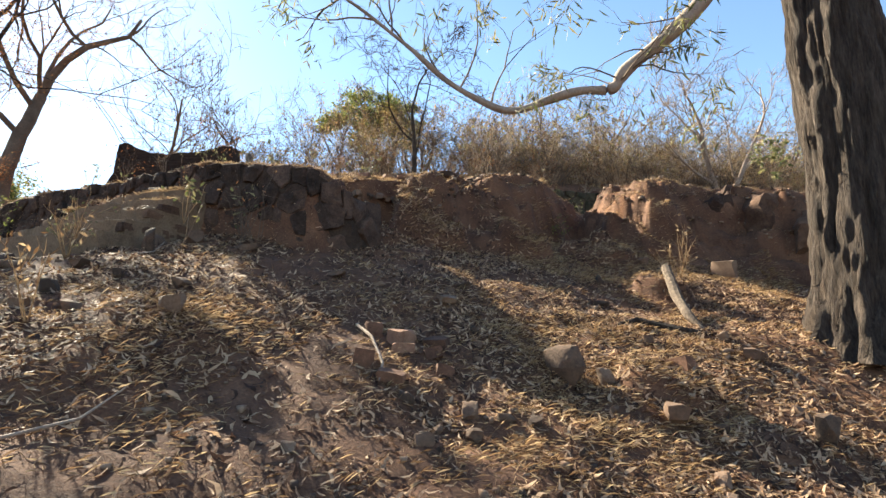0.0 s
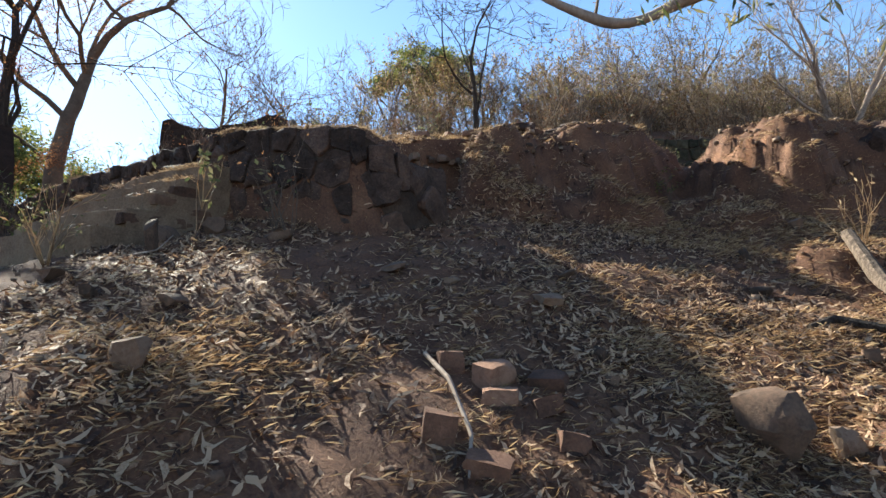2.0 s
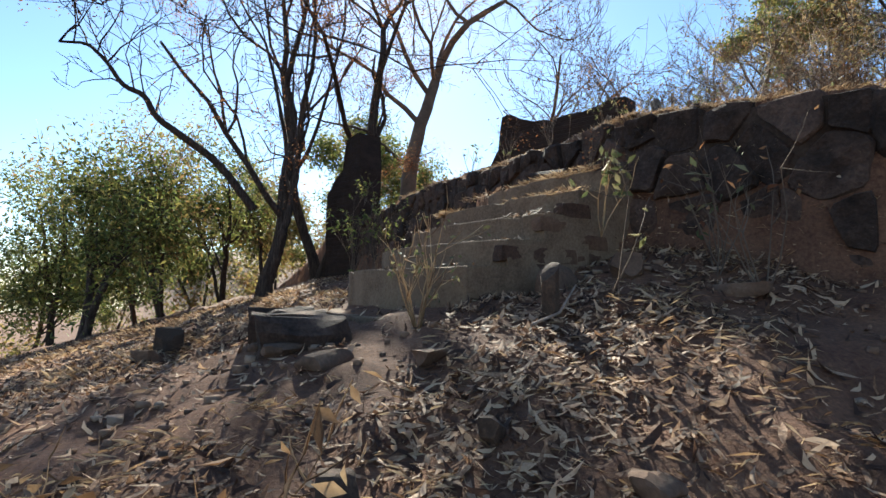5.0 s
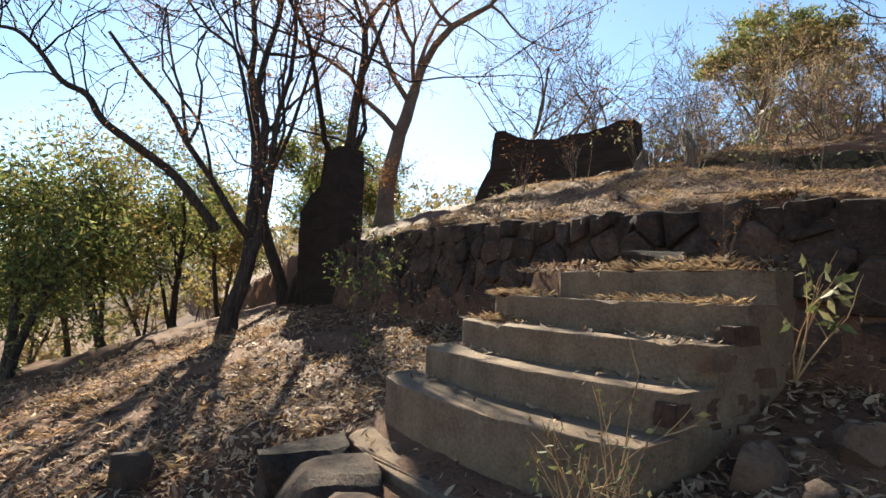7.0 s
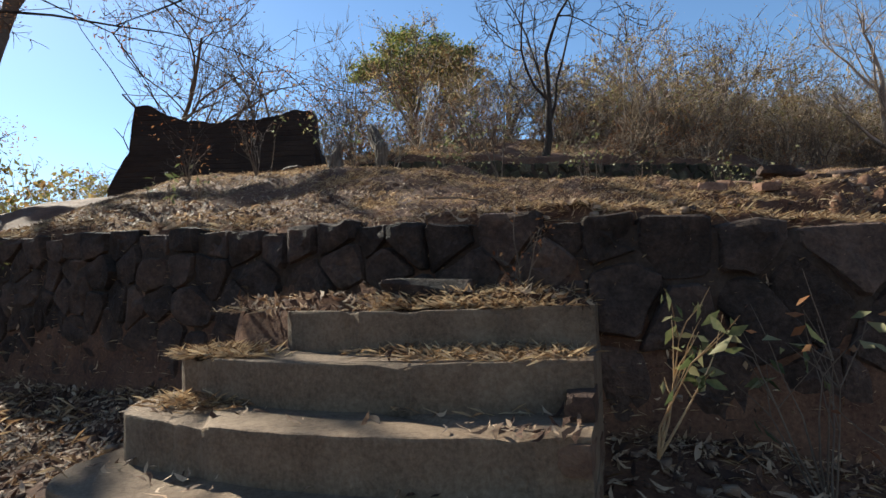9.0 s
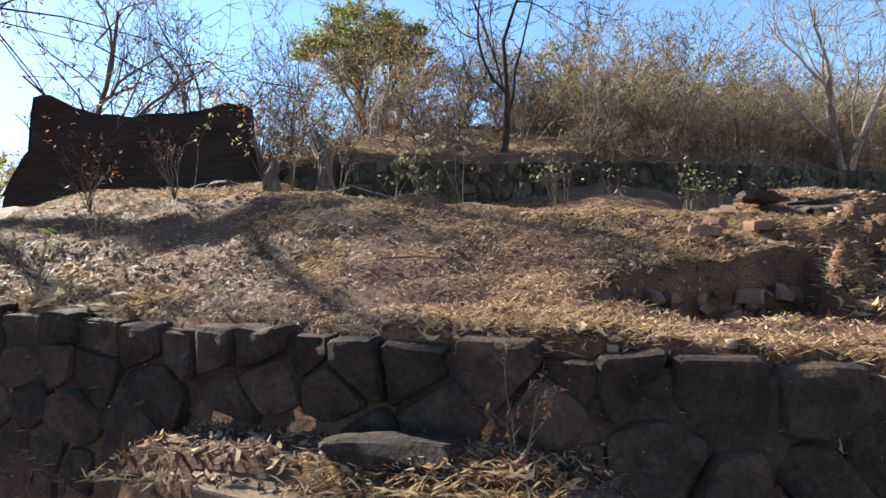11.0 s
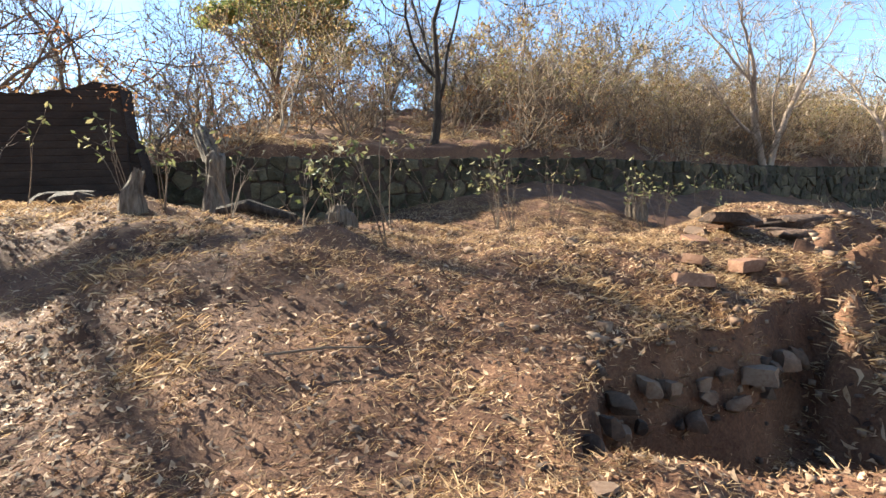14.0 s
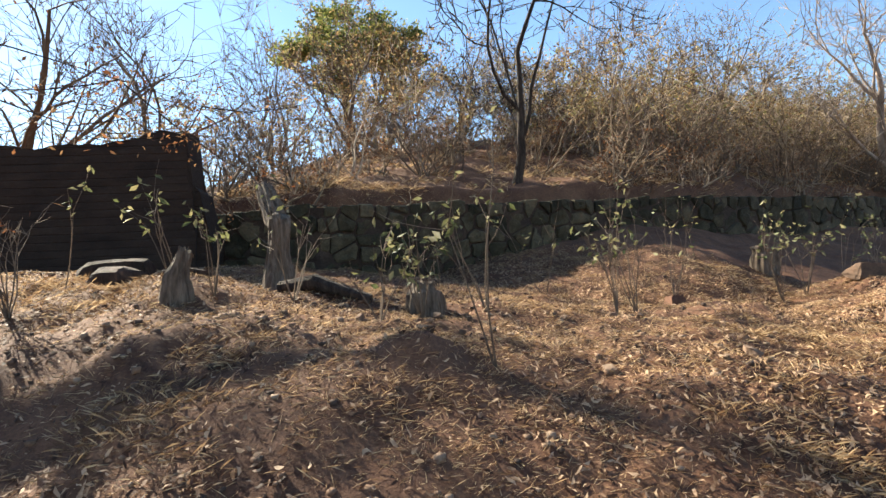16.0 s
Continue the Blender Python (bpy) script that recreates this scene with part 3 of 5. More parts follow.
def grow(start, direction, length, radius, r, levels, chunks, tips, split=(3, 5), bends=0.25, lift=0.08, shrink=0.62, minimum=0.004, spread=0.75, segs=(6, 3)):
    pts, rad = limb(start, direction, length, radius, r, bends, lift, segs[0] if levels > 1 else segs[1])
    sides = 8 if radius > 0.06 else 5 if radius > 0.02 else 3
    chunks.append(tube(pts, rad, sides))
    if levels <= 0:
        tips.append(pts)
        return
    for _ in range(r.integers(split[0], split[1] + 1)):
        k = r.integers(min(2, len(pts) - 1), len(pts))
        d = pts[k] - pts[k - 1]
        d = d / np.linalg.norm(d) + r.normal(0, spread, 3)
        grow(pts[k], d, length * shrink * r.uniform(0.7, 1.2), max(minimum, rad[k] * r.uniform(0.5, 0.75)), r, levels - 1, chunks, tips, split, bends, lift, shrink, minimum, spread, segs)

def leaves_at(points, size, r, count, jitter, droop=0.5, narrow=0.3):
    """Leaf blades (folded diamonds) scattered round points."""
    pts = np.asarray(points)
    c = pts[r.integers(0, len(pts), count)] + r.normal(0, jitter, (count, 3))
    d = r.normal(0, 1, (count, 3))
    d[:, 2] = d[:, 2] * (1 - droop) - droop * 1.2
    d /= np.linalg.norm(d, axis=1)[:, None]
    s = np.cross(d, r.normal(0, 1, (count, 3)))
    s /= np.linalg.norm(s, axis=1)[:, None]
    nn = np.cross(d, s)
    L = size * r.uniform(0.6, 1.4, count)[:, None]
    w = L * narrow
    v = np.stack([c, c + d * L * 0.5 + s * w * 0.5 + nn * w * 0.25, c + d * L, c + d * L * 0.5 - s * w * 0.5 + nn * w * 0.25], 1).reshape(-1, 3)
    q = np.arange(count)[:, None] * 4
    f = np.concatenate([np.hstack([q, q + 1, q + 2]), np.hstack([q, q + 2, q + 3])])
    return v, f

def tree(name, base, height, radius, seed, label, bark, lean=(0, 0), stems=1, levels=4, leaf=None, leaf_n=0, leaf_size=0.1, jitter=0.25, trunk_part=0.4, bends=0.22, spread=0.75, lift=0.08, split=(3, 5), narrow=0.35, shrink=0.62, twig=0.009):
    r = np.random.default_rng(seed)
    x, y = base
    z = gz(x, y) - 0.1
    thing = tagged(empty(name, (x, y, z)), label, "tree")
    trunk_chunks, crown, tips = [], [], []
    for s in range(stems):
        ang = r.uniform(0, 6.28)
        out = 0.0 if stems == 1 else 0.35
        d = (lean[0] + out * math.cos(ang), lean[1] + out * math.sin(ang), 1.0)
        pts, rad = limb((0.12 * out * math.cos(ang), 0.12 * out * math.sin(ang), 0), d, height * trunk_part, radius * (1 if s == 0 else r.uniform(0.5, 0.9)), r, bends * 0.5, 0.05, 8, 0.65)
        rad[0] *= 1.35
        trunk_chunks.append(tube(pts, rad, 10))
        for _ in range(r.integers(split[0], split[1] + 1)):
            k = r.integers(len(pts) // 2, len(pts))
            grow(pts[k], np.array(d) / np.linalg.norm(d) + r.normal(0, spread, 3) * (0.8, 0.8, 0.4), height * (1 - trunk_part) * 0.62 * r.uniform(0.75, 1.2), rad[k] * r.uniform(0.4, 0.65), r, levels - 1, crown, tips, split, bends, lift, shrink, twig, spread)
        grow(pts[-1], pts[-1] - pts[-2], height * (1 - trunk_part) * 0.62, rad[-1] * 0.9, r, levels - 1, crown, tips, split, bends, lift, shrink, twig, spread)
    v, f = joined(trunk_chunks)
    link("trunk", v, f, bark, thing, smooth=True)
    v, f = joined(crown)
    link("crown", v, f, bark, thing, smooth=True)
    if leaf is not None and leaf_n:
        pts = np.concatenate(tips)
        v, f = leaves_at(pts, leaf_size, r, leaf_n, jitter, narrow=narrow)
        link("foliage", v, f, leaf, thing)
    return thing

BARE = "leafless grey-brown tree with fine spreading branches"
tree("bare_tree", (-16.2, 13.7), 10.8, 0.23, 101, "tall leafless tree leaning over the ruined wall", M_TWIG, lean=(0.18, 0.0), levels=5, trunk_part=0.38, spread=0.62, split=(3, 4), bends=0.36, twig=0.009)
tree("bare_tree", (-17.5, 18.5), 8.0, 0.13, 102, BARE, M_TWIG, lean=(0.1, 0), levels=5, trunk_part=0.3, stems=2, spread=0.6, split=(2, 4), bends=0.3)
tree("bare_tree", (-15.5, 21.5), 6.5, 0.1, 103, BARE, M_TWIG, levels=5, trunk_part=0.3, stems=2, spread=0.55, split=(2, 4), bends=0.3)
tree("bare_tree", (-13.6, 23.5), 5.0, 0.07, 104, BARE, M_TWIG, levels=4, trunk_part=0.3, stems=3, spread=0.55, split=(3, 4), bends=0.3)
tree("dark_bare_tree", (-6.8, 18.75), 5.0, 0.085, 106, "dark leafless tree with a low fork above the upper wall", M_BARK, lean=(0.12, 0), levels=5, trunk_part=0.27, bends=0.36, spread=0.95, lift=0.03, split=(3, 4))
tree("pale_tree", (1.9, 25.4), 6.3, 0.11, 107, "pale-barked leafless tree with several stems above the wall", M_PALE, lean=(0.0, 0), stems=2, levels=4, trunk_part=0.48, spread=0.6, leaf=M_BRUSHLEAF, leaf_n=250, leaf_size=0.05, jitter=0.04, bends=0.3)
tree("pale_tree", (7.5, 29.6), 6.5, 0.11, 108, "pale leafless tree behind the big trunk", M_PALE, stems=2, levels=4, trunk_part=0.35, spread=0.6, leaf=M_BRUSHLEAF, leaf_n=250, leaf_size=0.05, jitter=0.04, bends=0.3)
for i, (x, y, h_) in enumerate(((-2.5, 27.0, 4.4), (-8.6, 23.5, 3.6), (0.3, 29.5, 4.6), (-5.0, 26.5, 4.4), (4.6, 31.5, 4.8), (-10.2, 20.5, 3.2), (10.5, 33.0, 5.0), (-3.6, 23.6, 3.4))):
    tree("dry_tree", (x, y), h_, 0.06, 170 + i, "slim dry tree with sparse tan leaves among the hill brush", M_TWIG, stems=2, levels=4, trunk_part=0.4, spread=0.55, split=(2, 4), leaf=M_BRUSHLEAF, leaf_n=1400, leaf_size=0.06, jitter=0.1, bends=0.32)
def clumped_tree(name, base, height, crown_from, half, radius, seed, label, leaf, clumps, per, leaf_size, flat=0.35, clump=0.5):
    """A leafy tree: stems fork into limbs, each ending in a flat clump of leaves, with gaps between."""
    r = np.random.default_rng(seed)
    x, y = base
    z = gz(x, y) - 0.1
    thing = tagged(empty(name, (x, y, z)), label, "tree")
    trunks, limbs, LV, LF, lo = [], [], [], [], 0
    heads = []
    for k in range(3):
        a = 2.1 * k + r.uniform(-0.4, 0.4)
        pts, rad = limb((0, 0, 0), (0.35 * math.cos(a), 0.35 * math.sin(a), 1), height * crown_from, radius * r.uniform(0.7, 1), r, 0.12, 0.05, 7, 0.55)
        trunks.append(tube(pts, rad, 8))
        heads.append((pts[-1], rad[-1]))
    for k in range(clumps):
        a, q = r.uniform(0, 6.28), math.sqrt(r.uniform(0.02, 1))
        c = np.array((half * q * math.cos(a), half * q * math.sin(a), height * (crown_from + (1 - crown_from) * r.uniform(0.35, 1.0) * (1 - 0.55 * q * q))))
        hp, hr = heads[int(np.argmin([np.linalg.norm(h_[0] - c) for h_ in heads]))]
        mid = (hp + c) / 2 + r.normal(0, 0.15, 3)
        t = np.linspace(0, 1, 6)[:, None]
        limbs.append(tube((1 - t) ** 2 * hp + 2 * t * (1 - t) * mid + t * t * c, np.linspace(hr * 0.5, 0.012, 6), 4))
        n = int(per * r.uniform(0.5, 1.4))
        s_ = clump * r.uniform(0.6, 1.25)
        dots = c + r.normal(0, 1, (60, 3)) * (s_ * 0.5, s_ * 0.5, s_ * flat * 0.5)
        for p in dots[:7]:
            limbs.append(tube(np.linspace(c, p, 3), np.array([0.012, 0.009, 0.006]), 3))
        v, f = leaves_at(dots, leaf_size, r, n, s_ * 0.12, droop=0.3, narrow=0.45)
        LV.append(v)
        LF.append(f + lo)
        lo += len(v)
    for part_name, chunks in (("trunk", trunks), ("crown", limbs)):
        v, f = joined(chunks)
        link(part_name, v, f, M_TWIG, thing, smooth=True)
    link("foliage", np.concatenate(LV), np.concatenate(LF), leaf, thing)
    return thing

clumped_tree("green_tree", (-12.9, 27.6), 5.4, 0.5, 2.6, 0.12, 110, "flat-topped green tree on the hill", M_GREEN, 54, 330, 0.13)
clumped_tree("yellow_tree", (-11.2, 25.8), 3.9, 0.35, 1.3, 0.09, 111, "yellow-green leafy tree below the flat-topped one", M_YELLOW, 26, 260, 0.1, 0.6)
tree("forked_tree", (-14.0, 9.5), 9.5, 0.15, 112, "tall dark tree with a long low limb reaching over the valley", M_BARK, lean=(-0.25, -0.1), levels=5, trunk_part=0.35, bends=0.42, spread=0.75, stems=2, split=(2, 4), leaf=M_RUSSET, leaf_n=900, leaf_size=0.045, jitter=0.04)
tree("brown_leaved_tree", (-15.8, 11.2), 11.5, 0.15, 113, "tall tree with clumps of brown dry leaves", M_BARK, stems=2, levels=4, trunk_part=0.45, spread=0.75, leaf=M_RUSSET, leaf_n=36000, leaf_size=0.05, jitter=0.14, split=(3, 4), bends=0.34)
def long_limb():
    """The low limb of the forked tree that sweeps out over the valley."""
    host = bpy.data.objects["forked_tree"]
    base = np.array(host.location)
    m = np.array([(-14.07, 9.3, 4.3), (-14.17, 8.64, 5.16), (-14.24, 8.04, 5.57), (-14.27, 7.52, 5.9), (-14.28, 7.33, 6.29), (-14.28, 6.97, 6.39), (-14.27, 6.71, 6.78), (-14.26, 6.4, 7.05), (-14.22, 5.99, 6.96)]) - base
    t = np.linspace(0, 8, 33)
    pts = np.stack([np.interp(t, np.arange(9), m[:, k]) for k in range(3)], 1)
    for k in range(3):
        pts[1:-1, k] = (pts[:-2, k] + pts[1:-1, k] + pts[2:, k]) / 3
    chunks, tips, r = [tube(pts, np.linspace(0.085, 0.02, 33), 7)], [], np.random.default_rng(77)
    for k in (12, 16, 18, 20, 22, 24, 26, 28, 30, 32, 32):
        grow(pts[k], r.normal(0, 0.6, 3) + (0, -0.3, 0.9), 1.3, 0.02, r, 3, chunks, tips, (2, 3), 0.36, 0.03, 0.62, 0.009, 0.6)
    v, f = joined(chunks)
    link("long_limb", v, f, M_BARK, host, smooth=True)
long_limb()
valley = random.Random(5)
for i, (x, y, h_, lf) in enumerate(((-15.5, 6.5, 4.2, M_GREEN), (-17.5, 8.0, 4.6, M_YELLOW), (-20, 5.5, 5.0, M_GREEN), (-19, 9.5, 4.6, M_GREEN), (-24, 7.5, 5.5, M_GREEN), (-23, 11.5, 5.0, M_YELLOW), (-28, 4, 5.5, M_GREEN), (-29, 10, 6.0, M_GREEN), (-22, 15, 5.0, M_GREEN), (-33, 14, 6.0, M_GREEN), (-27, 18, 5.5, M_GREEN), (-20.5, 2.0, 5.0, M_YELLOW), (-34, -2, 6.0, M_GREEN), (-40, 6, 7.0, M_GREEN), (-30, 22, 5, M_GREEN))):
    tree("valley_tree", (x, y), h_, 0.09, 130 + i, "leafy green to yellow tree on the valley slope", M_BARK, stems=2, levels=3, trunk_part=0.48, spread=0.85, leaf=lf, leaf_n=8000, leaf_size=0.11 if x > -22 else 0.18, jitter=0.22)

# ---- the big eucalyptus ----
def big_tree():
    x, y = 1.12, 11.2
    z = gz(x, y) - 0.15
    thing = tagged(empty("eucalyptus_tree", (x, y, z)), "old eucalyptus with thick rough dark trunk and a pale bent limb", "tree")
    r = np.random.default_rng(3)
    hs = np.linspace(0, 1, 150)
    pts = np.stack([0.12 * hs + 0.05 * np.sin(hs * 7), 0.1 * hs, hs * 6.0], 1)
    rad = 0.40 - 0.06 * hs + 0.22 * np.exp(-hs * 16)
    v, f = tube(pts, rad, 120)
    a = np.arctan2(v[:, 1], v[:, 0])
    ridge = 1 - np.abs(vnoise(a * 13 + 0.7 * vnoise(a * 3, v[:, 2], 3, 7), v[:, 2] * 1.1, 2.2, 6))
    wob = 0.02 * np.sin(a * 9 + 3 * vnoise(a * 2, v[:, 2], 1.3, 2)) + 0.014 * vnoise(a * 5, v[:, 2], 1.6, 4) + 0.02 * vnoise(a * 9, v[:, 2], 4, 5) + 0.009 * ridge + 0.006 * vnoise(a * 30, v[:, 2] * 9, 1, 8)
    c = np.repeat(pts, 120, axis=0)
    v = c + (v - c) * (1 + wob / 0.3)[:, None]
    link("trunk", v, f, M_BARK, thing, smooth=True)
    p2, r2 = limb((0.05, 0.05, 3.0), (0.35, 0.1, 1), 4.0, 0.2, r, 0.1, 0.05, 8, 0.6)
    v, f = tube(p2, r2, 16)
    link("limb", v, f, M_PALE, thing, smooth=True)
    return thing, Vector((x, y, z))

eucalyptus, euc_base = big_tree()
def away(az, el, dist, eye=(-0.605, 5.347, 1.921)):
    a = radians(az)
    return np.array((eye[0] - dist * math.sin(a), eye[1] + dist * math.cos(a), eye[2] + dist * math.tan(radians(el)))) - np.array(euc_base)

def pale_limb():
    """The pale limb that sweeps down from the trunk, kinks and reaches left."""
    r = np.random.default_rng(9)
    main = [np.array((0.0, 0.0, 5.6)), away(-10, 33, 5.6), away(-6.8, 29.9, 5.5), away(-2.5, 27.3, 5.45), away(1.2, 25.6, 5.4), away(2.2, 24.6, 5.4), away(2.4, 24.0, 5.4), away(3.5, 23.7, 5.4), away(6, 24.2, 5.4), away(9.5, 23.6, 5.35), away(13.7, 22.4, 5.3), away(17, 23.9, 5.3), away(21, 26.0, 5.25), away(24, 28.6, 5.2), away(27, 30.5, 5.2), away(31.6, 33.2, 5.2), away(35, 34.2, 5.2)]
    m = np.array(main)
    t = np.linspace(0, len(m) - 1, 70)
    pts = np.stack([np.interp(t, np.arange(len(m)), m[:, k]) for k in range(3)], 1)
    ker = np.ones(5) / 5
    for k in range(3):
        pts[2:-2, k] = np.convolve(pts[:, k], ker, "valid")
    rad = np.interp(t, (0, 2, 5, 6, 9, 12, 16), (0.12, 0.075, 0.06, 0.055, 0.042, 0.03, 0.009))
    rad = rad * (1 + 0.12 * np.sin(t * 3.1))
    v, f = tube(pts, rad, 10)
    ob = link("bent_limb", v, f, M_PALE, eucalyptus, "pale smooth bent limb", smooth=True)
    chunks, tips = [], []
    for k, d, L in ((46, (0.3, 0, 1), 0.9), (52, (-0.1, 0, 1), 0.8), (58, (-0.5, 0, 0.9), 0.9), (50, (0.5, 0.2, 1), 1.1), (62, (-0.8, 0, 0.2), 0.9), (66, (-0.6, 0, -0.5), 0.6), (60, (0.1, 0, 1), 0.9)):
        grow(pts[k], d, L, 0.014, r, 2, chunks, tips, (2, 4), 0.25, 0.02, 0.6, 0.003, 0.6)
    for k in (10, 14, 18, 20, 22, 24, 26):
        grow(pts[k], r.normal(0, 1, 3) * (1, 0.6, 0.5) + (0.2, 0, -0.1), 0.7, 0.012, r, 2, chunks, tips, (2, 4), 0.25, -0.05, 0.6, 0.003, 0.6)
    v, f = joined(chunks)
    link("twig_spray", v, f, M_TWIG, eucalyptus, smooth=True)
    v, f = leaves_at(np.concatenate(tips[-70:] + tips[:60]), 0.12, r, 900, 0.05, droop=0.8, narrow=0.16)
    link("foliage", v, f, M_OLIVE, eucalyptus, "long drooping grey-green leaves")
pale_limb()

# ---- hillside brush ----
def brush_variant(seed, height, stems, leafy, size, thin):
    r = np.random.default_rng(seed)
    chunks, tips = [], []
    for _ in range(stems):
        a, o = r.uniform(0, 6.28), r.uniform(0.1, 1.0)
        grow((r.normal(0, 0.15), r.normal(0, 0.15), 0), (math.cos(a) * o, math.sin(a) * o, 1), height * r.uniform(0.6, 1.1), 0.022, r, 2, chunks, tips, (3, 4), 0.38, 0.03, 0.6, thin, 0.6, (4, 2))
    v, f = joined([(c[0], c[1]) for c in chunks])
    lv, lf = leaves_at(np.concatenate(tips), size, r, leafy, 0.06, narrow=0.5)
    return v, f, lv, lf

def brush_field(name, spots, seed, label, twig, leaf, hmin=1.1, hmax=2.3, stems=8, leafy=170, size=0.06, thin=0.009):
    """Many dry shrubs as one mass of stems, and one of leaves."""
    r = np.random.default_rng(seed)
    variants = [brush_variant(seed + i, r.uniform(hmin, hmax), stems, leafy, size, thin) for i in range(7)]
    V, F, LV, LF, o, lo = [], [], [], [], 0, 0
    for (x, y, sc) in spots:
        v, f, lv, lf = variants[r.integers(0, 7)]
        a = r.uniform(0, 6.28)
        m = np.array([[math.cos(a), -math.sin(a), 0], [math.sin(a), math.cos(a), 0], [0, 0, 1]]) * sc
        p = np.array([x, y, gz(x, y) - 0.05])
        V.append(v @ m.T + p)
        F.append(f + o)
        o += len(v)
        LV.append(lv @ m.T + p)
        LF.append(lf + lo)
        lo += len(lv)
    tagged(link(name, np.concatenate(V), np.concatenate(F), twig), label, "brush", kind="stuff")
    tagged(link(name + "_foliage", np.concatenate(LV), np.concatenate(LF), leaf), "sparse dry tan leaves on the hillside brush", "foliage", kind="stuff")

def hill_spots(n, seed, dmin, dmax, xmin, xmax, smin=0.8, smax=1.4):
    r, out = random.Random(seed), []
    while len(out) < n:
        x = r.uniform(xmin, xmax)
        if x < -8.5 and r.random() < 0.55:
            continue
        d = dmin + (dmax - dmin) * r.random() ** 1.6
        y = float(upper_line(x)) + d
        if math.hypot(x + 6.8, y - 18.7) < 1.3 or (-9.5 < x < -5.5 and d < 4.2 and r.random() < 0.35):
            continue
        out.append((x, y, r.uniform(smin, smax) * (0.75 + 0.25 * min(1, d / 6))))
    return out

brush_field("hill_brush", hill_spots(190, 1, 1.6, 11, -12, 12, 0.6, 1.3), 301, "dense dry leafless brush covering the hillside above the wall", M_BRUSH, M_BRUSHLEAF, 0.9, 2.2, 6, 420, 0.065)
brush_field("low_brush", hill_spots(150, 4, 0.5, 5, -10.5, 10, 0.6, 1.2), 331, "low rusty dry bushes along the top of the wall", M_BRUSH, M_RUSSET, 0.4, 1.0, 6, 150, 0.05)
brush_field("far_hill_brush", hill_spots(260, 2, 8, 50, -32, 45, 0.7, 1.3), 311, "dry tan brush and scrub further up the hill", M_BRUSH, M_BRUSHLEAF, 1.3, 2.7, 6, 620, 0.1, 0.015)
brush_field("bare_brush", hill_spots(90, 9, 0.8, 9, -13, 10, 0.6, 1.2), 351, "grey leafless twiggy shrubs on the hillside", M_TWIG, M_RUSSET, 0.9, 2.1, 9, 30, 0.05, 0.008)
vr = random.Random(44)
brush_field("valley_scrub", [(vr.uniform(-75, -19), vr.uniform(-14, 34), vr.uniform(0.8, 1.7)) for _ in range(110)], 341, "green and tan scrub filling the valley", M_BRUSH, M_YELLOW, 1.0, 2.2, 5, 420, 0.14)
bank_rng = random.Random(700)
brush_field("right_bank_brush", [(bank_rng.uniform(0.5, 12.0), bank_rng.uniform(17.6, 21.0), bank_rng.uniform(0.4, 0.7)) for _ in range(22)], 321, "dry tan brush on the bank beyond the stone block", M_BRUSH, M_BRUSHLEAF, 0.7, 1.3, 6, 80, 0.05)

# ---- single rocks, bricks and blocks ----
def rock(x, y, w, d, h, label, seed, mesh=None, name="rock", turn=None, sink=0.25, tilt=0.15, z=None):
    r = random.Random(seed)
    ob = new(name, mesh or LOOSE_ROCKS[seed % 8])
    if mesh is None:
        w, d, h = 0.7 * w, 0.7 * d, 0.7 * h
    ob.scale = (w, d, h)
    ob.location = (x, y, (gz(x, y) if z is None else z) + h * (0.5 - sink))
    ob.rotation_euler = (r.uniform(-tilt, tilt), r.uniform(-tilt, tilt), r.uniform(0, 6.28) if turn is None else turn)
    return tagged(ob, label, "brick" if name == "brick" else "rock", "bricks on the ground" if name == "brick" else "rocks on the slope")

rock(-1.22, 9.22, 0.36, 0.3, 0.46, "dark upright angular rock among dry leaves", 3, tilt=0.25)
rock(-0.98, 9.33, 0.17, 0.15, 0.22, "small reddish rock leaning beside the dark one", 4)
rock(-0.55, 9.05, 0.26, 0.22, 0.22, "pale rounded rock half sunk in the soil", 5)
rock(-0.3, 9.1, 0.12, 0.1, 0.09, "pale rock on the leafy slope", 6)
rock(-1.66, 8.4, 0.19, 0.16, 0.16, "pale round rock among leaves", 7)
rock(-1.45, 8.45, 0.16, 0.1, 0.09, "reddish flat rock among leaves", 8)
rock(-1.3, 8.5, 0.15, 0.12, 0.1, "reddish rock among leaves", 9)
rock(-1.75, 7.95, 0.14, 0.12, 0.1, "pale rock low on the slope", 10)
rock(-0.1, 10.7, 0.24, 0.13, 0.13, "pale flat rock near the eucalyptus roots", 12)
rock(0.1, 10.4, 0.26, 0.22, 0.2, "grey rock by the eucalyptus roots", 13)
rock(0.3, 9.4, 0.22, 0.18, 0.28, "ochre upright rock in the litter", 14)
rock(0.2, 9.65, 0.12, 0.1, 0.1, "pale rock in the litter", 15)
rock(0.23, 13.4, 0.55, 0.4, 0.42, "brown boulder below the stone block", 16)
rock(-0.75, 13.0, 0.22, 0.16, 0.2, "dark rock on the upper slope", 17)
rock(-1.24, 12.0, 0.13, 0.12, 0.2, "reddish upright rock on the slope", 18)
rock(-1.16, 11.3, 0.24, 0.16, 0.12, "dark grey flat rock in the leaves", 19)
rock(-2.4, 10.45, 0.3, 0.2, 0.1, "flat grey rock bedded in leaves", 20)
rock(-2.36, 9.9, 0.25, 0.2, 0.12, "grey rock bedded in leaves", 21)
rock(-3.38, 7.82, 0.26, 0.2, 0.16, "brown mossy boulder on the mound", 22)
rock(-3.95, 7.6, 0.18, 0.16, 0.14, "grey-blue angular rock beside the path", 23)
rock(-4.4, 7.75, 0.18, 0.15, 0.2, "grey angular rock beside the path", 24)
